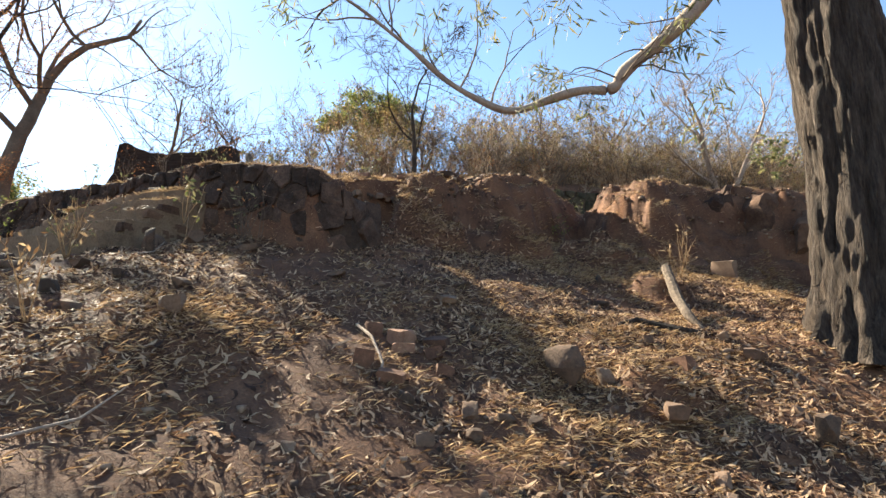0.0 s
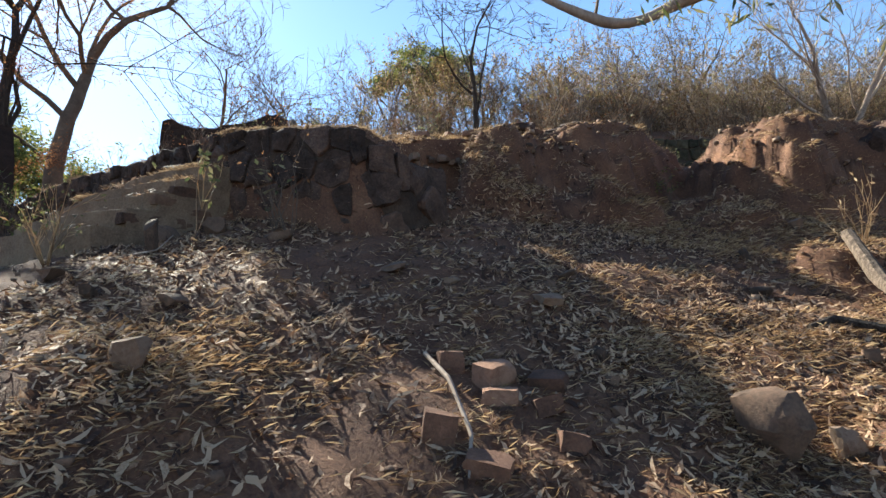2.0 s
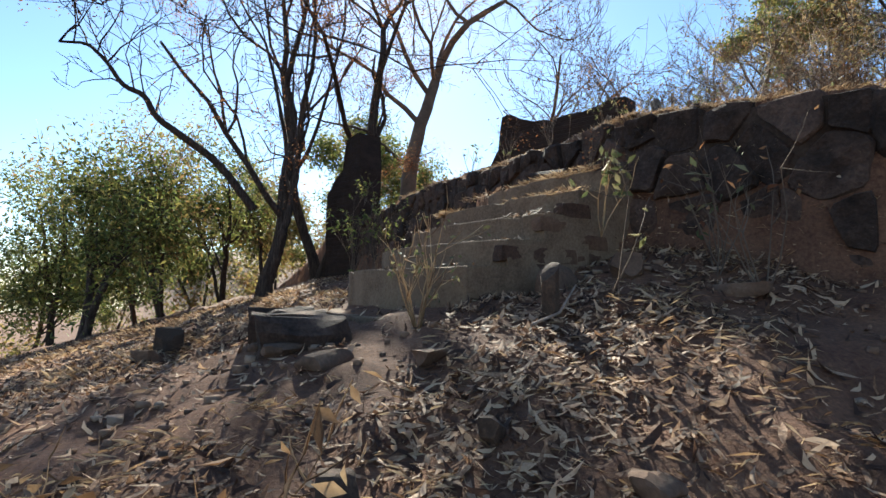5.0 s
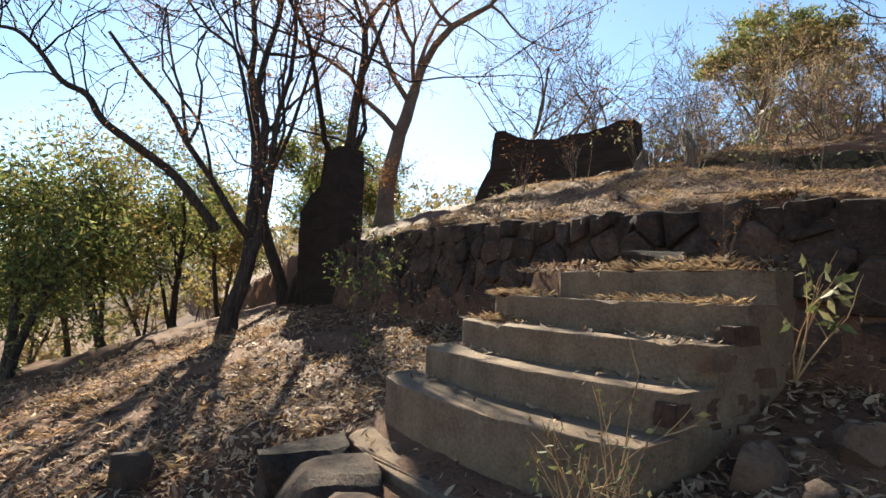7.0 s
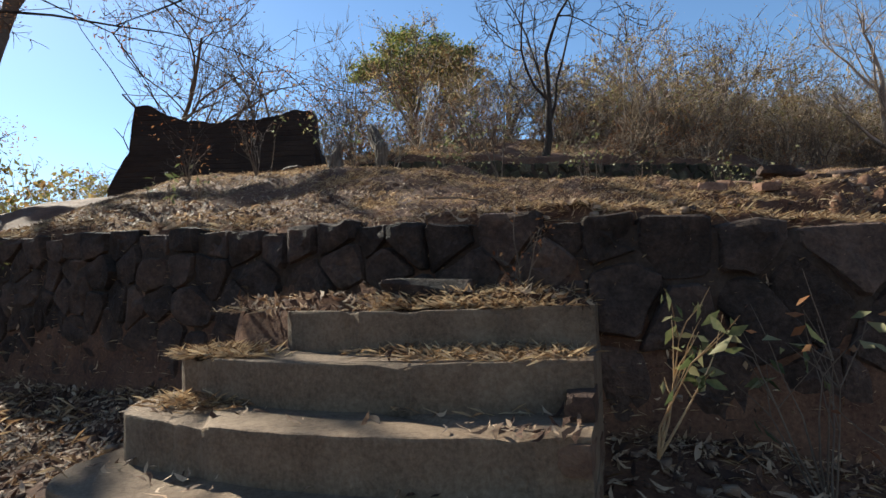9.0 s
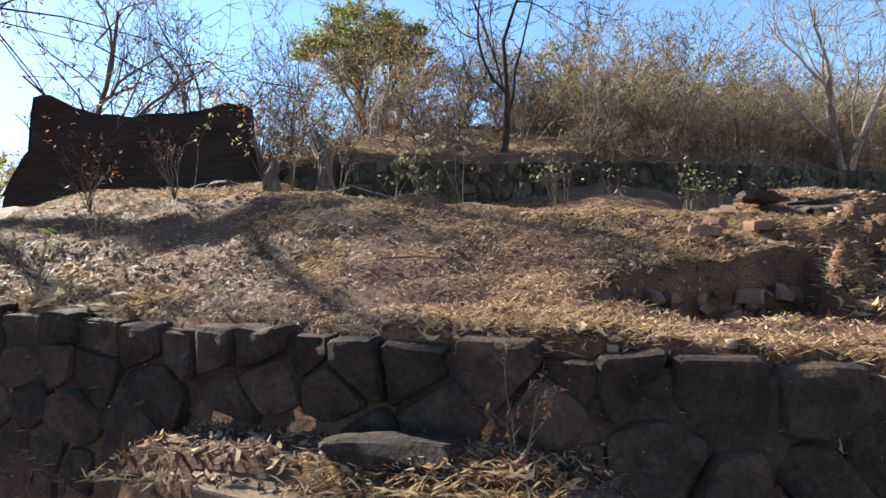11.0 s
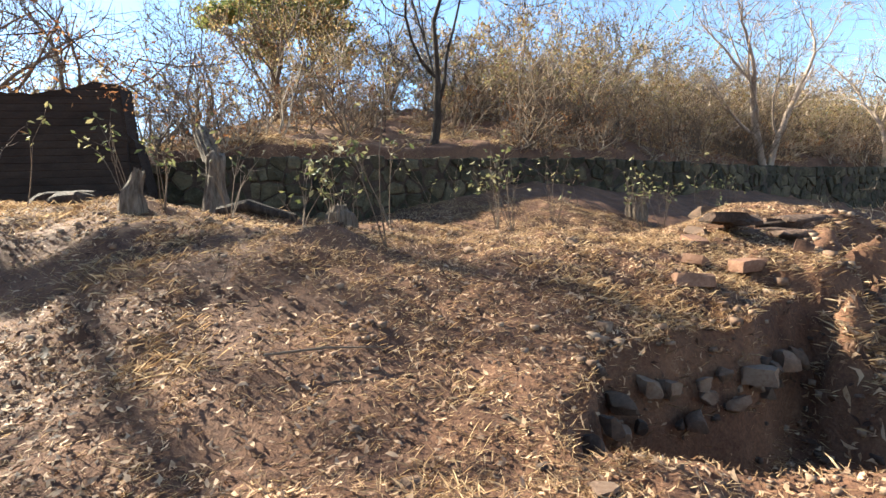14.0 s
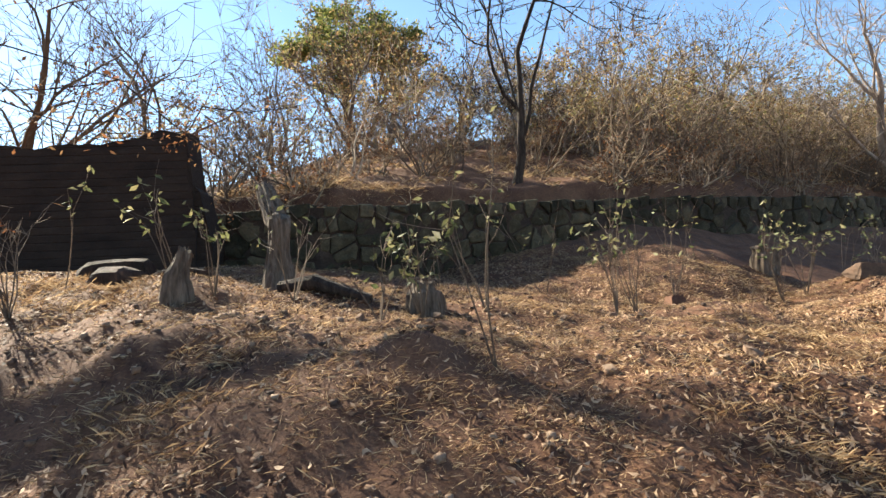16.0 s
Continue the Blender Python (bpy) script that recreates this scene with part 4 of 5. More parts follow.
rock(-4.2, 7.45, 0.18, 0.16, 0.13, "grey angular rock in the leaves", 25)
rock(-2.85, 7.78, 0.06, 0.05, 0.05, "small white stone on bare soil", 26)
rock(-3.55, 8.6, 0.1, 0.08, 0.06, "small pale stone on bare soil", 27)
rock(-3.95, 8.4, 0.22, 0.16, 0.1, "flat blue-grey stone with leaves round it", 28)
rock(-4.35, 8.2, 0.12, 0.1, 0.14, "dark round stone by the boulder", 29)
rock(-4.55, 9.75, 0.4, 0.2, 0.09, "flat slab at the foot of the wall", 30)
rock(-3.45, 9.75, 0.36, 0.26, 0.08, "pale flat rock worn flush with the path", 31)
rock(-3.05, 9.9, 0.2, 0.16, 0.08, "pale flat rock in the path", 32)
rock(-5.0, 8.35, 0.4, 0.22, 0.1, "flat dark slab lying in the leaf litter", 33)
rock(-5.3, 8.0, 0.34, 0.2, 0.1, "flat brown slab in the leaf litter", 34)
rock(-5.6, 7.9, 0.3, 0.18, 0.1, "flat brown slab in the leaf litter", 35)
rock(-7.85, 7.55, 0.3, 0.26, 0.34, "dark split block in the grass", 38, tilt=0.4)
rock(-7.6, 7.4, 0.3, 0.22, 0.16, "dark rock in the grass", 39)
rock(-9.2, 8.3, 0.34, 0.2, 0.1, "sunlit flat rock on the valley slope", 40)
rock(-4.95, 8.95, 0.16, 0.14, 0.42, "short dark standing stone below the steps", 41, sink=0.15, tilt=0.06)
rock(-5.25, 9.25, 0.3, 0.22, 0.3, "rubble stone against the side of the steps", 42)
rock(-5.05, 9.55, 0.26, 0.2, 0.24, "rubble stone against the side of the steps", 43)
for i, (x, y, w, h_) in enumerate(((-5.26, 11.66, 0.2, 0.12), (-5.02, 11.8, 0.12, 0.14), (-5.45, 11.45, 0.1, 0.1), (-5.35, 11.4, 0.12, 0.12), (-4.55, 12.06, 0.26, 0.12), (-4.85, 11.9, 0.1, 0.1), (-4.3, 12.3, 0.2, 0.14), (-5.6, 11.1, 0.1, 0.08))):
    rock(x, y - 0.06, w, w * 0.8, h_, "stone sticking out of the eroded cut", 60 + i, sink=0.4, z=3.92)
slope_rng = random.Random(62)
for i in range(46):
    x, y = slope_rng.uniform(-2.5, 0.5), slope_rng.uniform(7.4, 10.6)
    w = slope_rng.choice((0.06, 0.07, 0.09, 0.11, 0.14))
    rock(x, y, w, w * slope_rng.uniform(0.6, 0.9), w * slope_rng.uniform(0.5, 0.9), "small reddish rock among dry leaves", 300 + i, sink=0.25, tilt=0.4)
cut_rng = random.Random(61)
for i in range(22):
    x = -5.62 + 1.5 * i / 21 + cut_rng.uniform(-0.03, 0.03)
    w = cut_rng.choice((0.07, 0.09, 0.12, 0.16))
    y = float(np.interp(x, BANK_X, BANK_Y)) - cut_rng.uniform(0.0, 0.06)
    rock(x, y, w, w * 0.8, w * cut_rng.uniform(0.6, 0.9), "stone sticking out of the eroded cut", 200 + i, sink=0.3, tilt=0.4, z=3.76 + cut_rng.uniform(0.0, 0.22))
for i, (x, y, w, h_) in enumerate(((-4.7, 11.3, 0.26, 0.1), (-4.45, 11.35, 0.2, 0.12), (-5.0, 11.05, 0.16, 0.06), (-5.5, 10.7, 0.14, 0.06), (-6.0, 10.7, 0.12, 0.05))):
    rock(x, y, w, w * 0.7, h_, "pale stone on the edge of the cut", 70 + i, sink=0.4)
for i, (x, y, w, h_) in enumerate(((-2.38, 8.98, 0.2, 0.14), (-2.3, 8.85, 0.16, 0.08), (-2.15, 9.1, 0.17, 0.1), (-2.4, 8.45, 0.13, 0.15), (-2.17, 8.4, 0.17, 0.1), (-2.6, 8.95, 0.12, 0.12), (-2.1, 8.9, 0.13, 0.08), (-1.95, 8.75, 0.1, 0.08), (-0.5, 9.55, 0.2, 0.1), (-4.69, 12.42, 0.2, 0.08), (-4.5, 12.9, 0.2, 0.06), (-3.55, 13.5, 0.2, 0.14), (-4.2, 12.85, 0.22, 0.07), (-5.15, 15.4, 0.14, 0.2), (-4.3, 13.5, 0.2, 0.1))):
    rock(x, y, w, 0.12, h_, "broken weathered red brick lying on the ground", 80 + i, mesh=BRICKS[i % 4], name="brick", sink=0.42, tilt=0.3)
for i in range(14):
    rr = random.Random(500 + i)
    rock(-3.35 + rr.uniform(-0.55, 0.5), 14.1 + rr.uniform(-0.25, 0.3), rr.uniform(0.2, 0.42), rr.uniform(0.15, 0.25), 0.08, "flat dark slab in the broken stack on the bank", 100 + i, mesh=WALL_STONES[i % 8], z=gz(-3.35, 14.1) - 0.05 + 0.014 * i, turn=rr.uniform(-0.3, 0.3), tilt=0.08)
rock(0.42, 15.35, 0.62, 0.6, 1.25, "tall sunlit stone block in the bank", 120, mesh=BLOCKS[0], turn=0.2, sink=0.1, tilt=0.06, z=3.05)
rock(1.02, 15.25, 0.66, 0.6, 1.1, "tall shaded stone block in the bank", 121, mesh=BLOCKS[1], turn=-0.1, sink=0.1, tilt=0.06, z=3.05)
rock(1.65, 15.1, 0.62, 0.6, 0.95, "shaded stone block in the bank", 122, mesh=BLOCKS[2], turn=0.3, sink=0.1, tilt=0.06, z=3.0)
rock(-0.15, 15.3, 0.4, 0.4, 0.5, "earthy stone at the broken end of the block", 123, mesh=BLOCKS[1], z=3.6)
rock(-6.15, 10.0, 0.42, 0.2, 0.1, "flat reddish slab at the head of the steps", 131, mesh=WALL_STONES[3], turn=0.05, z=3.63, tilt=0.1)
rock(-4.1, 14.0, 0.5, 0.3, 0.16, "flat brown slab on the terrace edge", 124)
hollow_rng = random.Random(63)
for i in range(26):
    x, y = hollow_rng.uniform(-8.9, -5.2), hollow_rng.uniform(12.6, 14.2)
    w = hollow_rng.choice((0.06, 0.08, 0.1, 0.15))
    rock(x, y, w, w * 0.8, w * hollow_rng.uniform(0.5, 0.8), "dark clod of earth and stone in the terrace hollow", 400 + i, sink=0.3, tilt=0.3)
rock(-8.6, 13.3, 0.34, 0.3, 0.16, "squared stone lying before the ruined wall", 125, mesh=WALL_STONES[4])
rock(-9.0, 13.2, 0.4, 0.26, 0.16, "squared stone lying before the ruined wall", 126, mesh=WALL_STONES[7])
rock(-9.4, 13.6, 0.5, 0.3, 0.2, "squared stone at the foot of the ruined wall", 127, mesh=WALL_STONES[2])
rock(-3.1, 16.6, 0.6, 0.4, 0.26, "pale rock near the upper wall", 128)

# ---- logs, stumps, sticks ----
def log(name, points, radii, mat, label, sides=9, knots=0.12):
    pts = np.array(points, float)
    stump = name == "tree_stump"
    sides = 26 if stump else sides
    t = np.linspace(0, len(pts) - 1, (12 if stump else 5) * len(pts))
    p = np.stack([np.interp(t, np.arange(len(pts)), pts[:, k]) for k in range(3)], 1)
    rad = np.interp(t, np.arange(len(pts)), radii) * (1 + knots * vnoise(t, t * 0, 1.7, 5))
    v, f = tube(p, rad, sides)
    n = len(t)
    if stump:
        ang, run = np.tile(np.arange(sides), n), np.repeat(t, sides)
        a = ang * 2 * np.pi / sides
        flute = 0.3 * vnoise(np.cos(a) * 2.2 + 9, np.sin(a) * 2.2 + run * 0.5, 1.6, 31) + 0.14 * vnoise(np.cos(a) * 6, np.sin(a) * 6 + run, 1.5, 32)
        c = np.repeat(p, sides, axis=0)
        v = c + (v - c) * (1 + flute)[:, None]
        v[-sides:, 2] += 0.05 * vnoise(np.cos(a[:sides]) * 2, np.sin(a[:sides]) * 2, 1.7, 33)
    v = np.concatenate([v, p[:1], p[-1:]])
    o = n * sides
    caps = [(o, (i + 1) % sides, i) for i in range(sides)] + [(o + 1, (n - 1) * sides + i, (n - 1) * sides + (i + 1) % sides) for i in range(sides)]
    ob = link(name, v, [tuple(q) for q in f] + caps, mat)
    return tagged(ob, label, name.replace("_", " "))

def on(x, y, up=0.0): return (x, y, gz(x, y) + up)
log("tree_stump", [on(-8.15, 13.75, -0.1), on(-8.15, 13.78, 0.2), on(-8.13, 13.8, 0.5), (-8.2, 13.86, 5.4), (-8.36, 13.98, 5.66)], [0.13, 0.085, 0.075, 0.08, 0.055], M_DEADWOOD, "leaning pale dead trunk cut off at the top")
log("tree_stump", [on(-8.2, 12.75, -0.1), on(-8.18, 12.75, 0.13), on(-8.13, 12.78, 0.28)], [0.1, 0.06, 0.035], M_DEADWOOD, "short split grey stump with sprouting plants")
log("tree_stump", [on(-7.0, 13.55, -0.1), on(-7.0, 13.55, 0.14), on(-7.0, 13.55, 0.2)], [0.15, 0.1, 0.06], M_DEADWOOD, "low brown rotten stump")
log("tree_stump", [on(-3.7, 17.6, -0.1), on(-3.7, 17.6, 0.2), on(-3.7, 17.6, 0.3)], [0.15, 0.14, 0.14], M_DEADWOOD, "low round sawn stump before the upper wall")
log("fallen_log", [on(-8.0, 13.55, 0.04), on(-7.7, 13.45, 0.06), on(-7.3, 13.4, 0.03)], [0.045, 0.05, 0.03], M_BARK, "dark rotting log lying beside the stump")
log("root", [on(-0.5, 11.95, 0.14), on(-0.42, 11.5, 0.18), on(-0.35, 11.05, 0.08), on(-0.2, 10.85, -0.03)], [0.05, 0.055, 0.045, 0.02], M_DEADWOOD, "thick weathered root lying down the slope")
log("root", [on(-0.95, 10.6, 0.02), on(-0.8, 10.75, 0.05), on(-0.45, 10.72, 0.03), on(-0.1, 10.75, 0.0)], [0.02, 0.025, 0.03, 0.02], M_BARK, "thin crooked root on the litter", 6)
log("stick", [on(-2.74, 8.95, 0.05), on(-2.5, 8.75, 0.05), on(-2.28, 8.5, 0.04), on(-2.2, 8.3, 0.03)], [0.012, 0.011, 0.009, 0.005], M_PALE, "pale dry stick lying on the slope", 6)
log("stick", [on(-3.05, 6.75, 0.03), on(-2.95, 7.0, 0.04), on(-3.0, 7.25, 0.03)], [0.008, 0.007, 0.004], M_PALE, "pale dry stick in the leaves", 6)
log("stick", [on(-1.35, 7.4, 0.02), on(-1.2, 7.2, 0.03), on(-1.12, 7.0, 0.02)], [0.011, 0.009, 0.006], M_PALE, "pale dry stick low on the slope", 6)
log("stick", [on(-6.6, 11.2, 0.03), on(-6.4, 11.3, 0.04), on(-6.2, 11.42, 0.03)], [0.006, 0.005, 0.003], M_TWIG, "dry stick across the terrace path", 6)
log("stick", [on(-4.85, 8.75, 0.03), on(-4.9, 8.95, 0.03), on(-5.0, 9.15, 0.06)], [0.007, 0.006, 0.004], M_PALE, "thin pale stick leaning on the steps", 6)

# ---- small plants ----
def plant(name, x, y, height, stems, leaf_n, leaf_size, mat, label, seed, base=None, bark=M_TWIG, levels=1, spread=0.5, narrow=0.4, droop=0.5, lean=(0, 0), thick=0.006):
    r = np.random.default_rng(seed)
    z = gz(x, y) - 0.03 if base is None else base
    thing = tagged(empty(name, (x, y, z)), label, "plant")
    chunks, tips, starts = [], [], []
    for _ in range(stems):
        starts.append(len(chunks))
        a, o = r.uniform(0, 6.28), r.uniform(0.05, spread)
        grow((0, 0, 0), (lean[0] + o * math.cos(a), lean[1] + o * math.sin(a), 1), height * r.uniform(0.7, 1.05), thick, r, levels, chunks, tips, (2, 4), 0.2, 0.08, 0.5, 0.0028, 0.5)
    for s_ in range(len(starts)):
        v, f = joined(chunks[starts[s_]:(starts + [len(chunks)])[s_ + 1]])
        link("stem", v, f, bark, thing, smooth=True)
    if leaf_n:
        ends = np.concatenate([t[-2:] for t in tips])
        v, f = leaves_at(ends, leaf_size, r, leaf_n, 0.014, droop=droop, narrow=narrow)
        link("foliage", v, f, mat, thing)
    return thing

SEED = "slim seedling with drooping olive leaves on the terrace"
for i, (x, y, h_, st, n_) in enumerate(((-9.15, 12.95, 0.5, 1, 26), (-8.35, 12.95, 0.55, 4, 60), (-8.05, 12.9, 0.5, 4, 60), (-7.75, 13.25, 0.55, 5, 50), (-7.1, 13.0, 0.45, 5, 90), (-6.9, 13.15, 0.4, 5, 80), (-6.4, 12.5, 0.85, 2, 40), (-6.6, 13.6, 0.6, 3, 60), (-5.75, 14.3, 0.75, 6, 90), (-5.6, 14.4, 0.7, 5, 70), (-6.3, 15.6, 0.7, 2, 30), (-5.1, 15.7, 0.75, 5, 40), (-4.6, 17.0, 0.8, 1, 8), (-3.9, 16.5, 0.8, 7, 160), (-3.6, 16.7, 0.7, 6, 140), (-2.9, 17.5, 0.7, 4, 70), (-2.2, 18.2, 0.6, 4, 60), (-7.3, 15.2, 0.5, 3, 50), (-1.6, 19.5, 0.7, 4, 60), (-8.9, 11.6, 0.3, 3, 30), (-8.5, 10.8, 0.35, 4, 40))):
    plant("seedling", x, y, h_, st, max(8, n_ // 2), 0.055, M_OLIVE, SEED, 400 + i, narrow=0.42)
plant("wilted_plant", -5.28, 9.62, 0.4, 4, 44, 0.06, M_OLIVE, "wilted pale green plant against the dark wall", 440, base=3.12, lean=(0.05, -0.05), bark=M_STRAW, spread=0.45)
plant("wilted_plant", -4.75, 9.9, 0.5, 3, 20, 0.08, M_OLIVE, "thin wilted plant against the dark wall", 441)
plant("dry_flower_plant", -5.75, 10.0, 0.3, 3, 40, 0.025, M_RUSSET, "dried rusty flower stalks at the wall", 442, base=3.6, levels=2)
plant("dry_shrub", -5.38, 8.48, 0.46, 8, 90, 0.036, M_OLIVE, "straw-coloured twiggy shrub before the lower steps", 443, levels=2, bark=M_STRAW, spread=0.8, thick=0.007)
plant("dry_shrub", -3.95, 7.35, 0.45, 3, 40, 0.05, M_STRAW, "dry straw-coloured weed beside the rocks", 445, bark=M_STRAW, levels=2)
plant("dry_shrub", -4.4, 7.1, 0.4, 3, 40, 0.05, M_STRAW, "dry straw-coloured weed beside the rocks", 446, bark=M_STRAW, levels=2)
plant("dry_weed", -4.45, 9.8, 0.6, 5, 14, 0.05, M_RUSSET, "dry thin weed stalks against the wall", 447, levels=1)
plant("dry_weed", -4.75, 9.95, 0.6, 4, 10, 0.05, M_RUSSET, "dry thin weed stalks against the wall", 448, levels=1)
plant("thorny_twig", -4.85, 9.2, 0.55, 2, 8, 0.05, M_OLIVE, "bare thorny trailing twig beside the steps", 449, lean=(0.8, -0.3), spread=0.3)
plant("green_shrub", 1.5, 16.6, 0.9, 7, 260, 0.11, M_OLIVE, "broad-leaved pale green shrub behind the stone block", 450)
plant("green_shrub", -9.2, 9.6, 0.8, 7, 260, 0.05, M_GREEN, "sparse green shrub on the valley slope", 451, levels=2)
plant("green_shrub", -10.3, 10.3, 1.0, 7, 300, 0.05, M_GREEN, "sparse green shrub by the terrace wall", 452, levels=2)
plant("green_shrub", -2.0, 14.3, 0.4, 5, 120, 0.04, M_GREEN, "small green bush in the saddle of the bank", 453, levels=2)
plant("green_shrub", -4.35, 11.8, 0.2, 3, 20, 0.03, M_GREEN, "tiny green sprig in the cut", 454)
plant("dry_weed", -0.35, 12.4, 0.6, 9, 20, 0.05, M_STRAW, "dry straw stalks among the rocks", 455, bark=M_STRAW)
plant("yellow_flower", -4.82, 10.62, 0.1, 5, 60, 0.02, M_YELLOW, "small clump of yellow flowers on the wall", 456)
plant("dry_shrub", -8.9, 12.4, 0.5, 8, 20, 0.05, M_RUSSET, "dry twiggy bush on the terrace edge", 457, levels=2)
plant("dry_shrub", -9.6, 12.2, 0.5, 8, 20, 0.05, M_RUSSET, "dry twiggy bush on the terrace edge", 458, levels=2)

# ---- litter, straw and pebbles ----
def slope_at(x, y, e=0.04):
    zx = (ground(x + e, y) - ground(x - e, y)) / (2 * e)
    zy = (ground(x, y + e) - ground(x, y - e)) / (2 * e)
    n = np.stack([-zx, -zy, np.ones_like(zx)], 1)
    return n / np.linalg.norm(n, axis=1)[:, None]

def surface(x, y):
    """The ground, or the tread of a step where the steps cover it."""
    z = ground(x, y)
    for k in range(0, 7):
        on_step = (x > STAIR_L + 0.05) & (x < STAIR_R - 0.02) & (y > stair_front(k) - 0.06) & (y < stair_front(k) + 0.5)
        z = np.where(on_step, np.maximum(z, stair_top(k) + 0.004), z)
    return z

def scatter(n, box, density, seed):
    r = np.random.default_rng(seed)
    xs, ys = [], []
    got = 0
    while got < n:
        x, y = r.uniform(box[0], box[1], n), r.uniform(box[2], box[3], n)
        keep = r.uniform(0, 1, n) < density(x, y)
        xs.append(x[keep])
        ys.append(y[keep])
        got += int(keep.sum())
    return np.concatenate(xs)[:n], np.concatenate(ys)[:n], r

def leaf_litter(name, n, box, density, seed, size, narrow, mat, label, curl=0.35, tilt=0.35):
    x, y, r = scatter(n, box, density, seed)
    c = np.stack([x, y, surface(x, y)], 1)
    nn = slope_at(x, y) + r.normal(0, tilt, (n, 3))
    nn /= np.linalg.norm(nn, axis=1)[:, None]
    d = np.cross(nn, r.normal(0, 1, (n, 3)))
    d /= np.linalg.norm(d, axis=1)[:, None]
    s = np.cross(nn, d)
    L = (size * r.uniform(0.5, 1.5, n))[:, None]
    w = L * narrow * r.uniform(0.6, 1.3, n)[:, None]
    up = nn * (L * curl * r.uniform(-0.2, 1.0, n)[:, None])
    bend = s * (L * r.normal(0, 0.18, n)[:, None])
    c = c + nn * 0.012
    p = [c - d * L * 0.5 + up * 0.6 + bend, c - d * L * 0.12 + s * w * 0.5, c - d * L * 0.12 - s * w * 0.5, c + d * L * 0.2 + s * w * 0.45 + nn * 0.004, c + d * L * 0.2 - s * w * 0.45 + nn * 0.004, c + d * L * 0.5 + up * 0.5 + bend]
    v = np.stack(p, 1).reshape(-1, 3)
    q = np.arange(n)[:, None] * 6
    f = np.concatenate([np.hstack([q, q + 2, q + 1]), np.hstack([q + 1, q + 2, q + 4]), np.hstack([q + 1, q + 4, q + 3]), np.hstack([q + 3, q + 4, q + 5])])
    return tagged(link(name, v, f, mat), label, "leaf litter", kind="stuff")

def straw(name, n, box, density, seed, length, upright, label, per=18, radius=0.05, mat=M_STRAW):
    m = n // per
    x, y, r = scatter(m, box, density, seed)
    cx, cy = np.repeat(x, per) + r.normal(0, radius, m * per), np.repeat(y, per) + r.normal(0, radius, m * per)
    k = m * per
    c = np.stack([cx, cy, surface(cx, cy)], 1)
    a = r.uniform(0, 6.28, k)
    up = np.abs(r.normal(upright, 0.35, k))
    d = np.stack([np.cos(a), np.sin(a), up], 1)
    d /= np.linalg.norm(d, axis=1)[:, None]
    L = (length * r.uniform(0.4, 1.4, k))[:, None]
    s = np.cross(d, np.array([0, 0, 1.0]))
    s /= np.linalg.norm(s, axis=1)[:, None] + 1e-9
    w = 0.0009 + 0.0009 * r.uniform(0, 1, k)[:, None]
    drop = np.array([0, 0, 1.0]) * L * 0.28
    v = np.stack([c - s * w, c + s * w, c + d * L * 0.55 + s * w, c + d * L - drop + np.array([0, 0, 0.012])], 1).reshape(-1, 3)
    q = np.arange(k)[:, None] * 4
    f = np.concatenate([np.hstack([q, q + 1, q + 2]), np.hstack([q, q + 2, q + 3])])
    return tagged(link(name, v, f, mat), label, "dry grass", kind="stuff")

def below(x, y): return np.where(x < -4.2, y < wall_line(x) - 0.05, y < np.interp(x, BANK_X, BANK_Y) + 0.3)
def bare_path(x, y): return np.exp(-((x + 2.7 - 0.25 * (y - 7.5)) ** 2 / 0.36)) * (y < 9.0) + 0.8 * np.exp(-((x + 3.4) ** 2 / 0.35 + (y - 9.6) ** 2 / 0.5))
def off_steps(x, y): return ~((x > STAIR_L - 0.05) & (x < STAIR_R + 0.02) & (y > 8.2) & (y < 10.3))
def litter_low(x, y): return np.clip(off_steps(x, y) * below(x, y) * (0.55 + 0.6 * vnoise(x, y, 1.6, 21)) * (1 - 0.85 * bare_path(x, y)) * np.where(y < 12.5, 1, 0.6), 0.0, 1)
def litter_top(x, y): return (~below(x, y)) * np.clip(0.45 + 0.6 * vnoise(x, y, 1.3, 22), 0.2, 1)
def straw_low(x, y):
    lit = np.exp(-((x + 0.9) ** 2 / 1.4 + (y - 9.6) ** 2 / 3)) + np.exp(-((x + 3.4) ** 2 / 0.4 + (y - 7.9) ** 2 / 0.3)) + 0.35 * np.exp(-((x + 4.0) ** 2 / 0.25 + (y - 12.6) ** 2 / 0.12)) + 0.35 * np.exp(-((x + 2.15) ** 2 / 0.25 + (y - 12.4) ** 2 / 0.1)) + 0.35 * np.exp(-((x + 3.3) ** 2 / 0.3 + (y - 12.1) ** 2 / 0.1)) + 0.6 * ((x > -2.5) & (y > 12))
    return np.clip(off_steps(x, y) * below(x, y) * (0.75 * lit + 0.10) * (0.6 + 0.7 * vnoise(x, y, 2.2, 23)), 0, 1)
def straw_top(x, y): return np.clip(0.55 + 0.6 * vnoise(x, y, 1.5, 24), 0.35, 1) * (~below(x, y)) * np.where((x > -5.4) & (y < 11.2), 0.45, 1)
def rim(x, y): return np.clip((np.abs(y - wall_line(x) - 0.14) < 0.22) * (0.4 + 0.8 * vnoise(x, y, 2.0, 25)) * (x < -4.2), 0, 1)

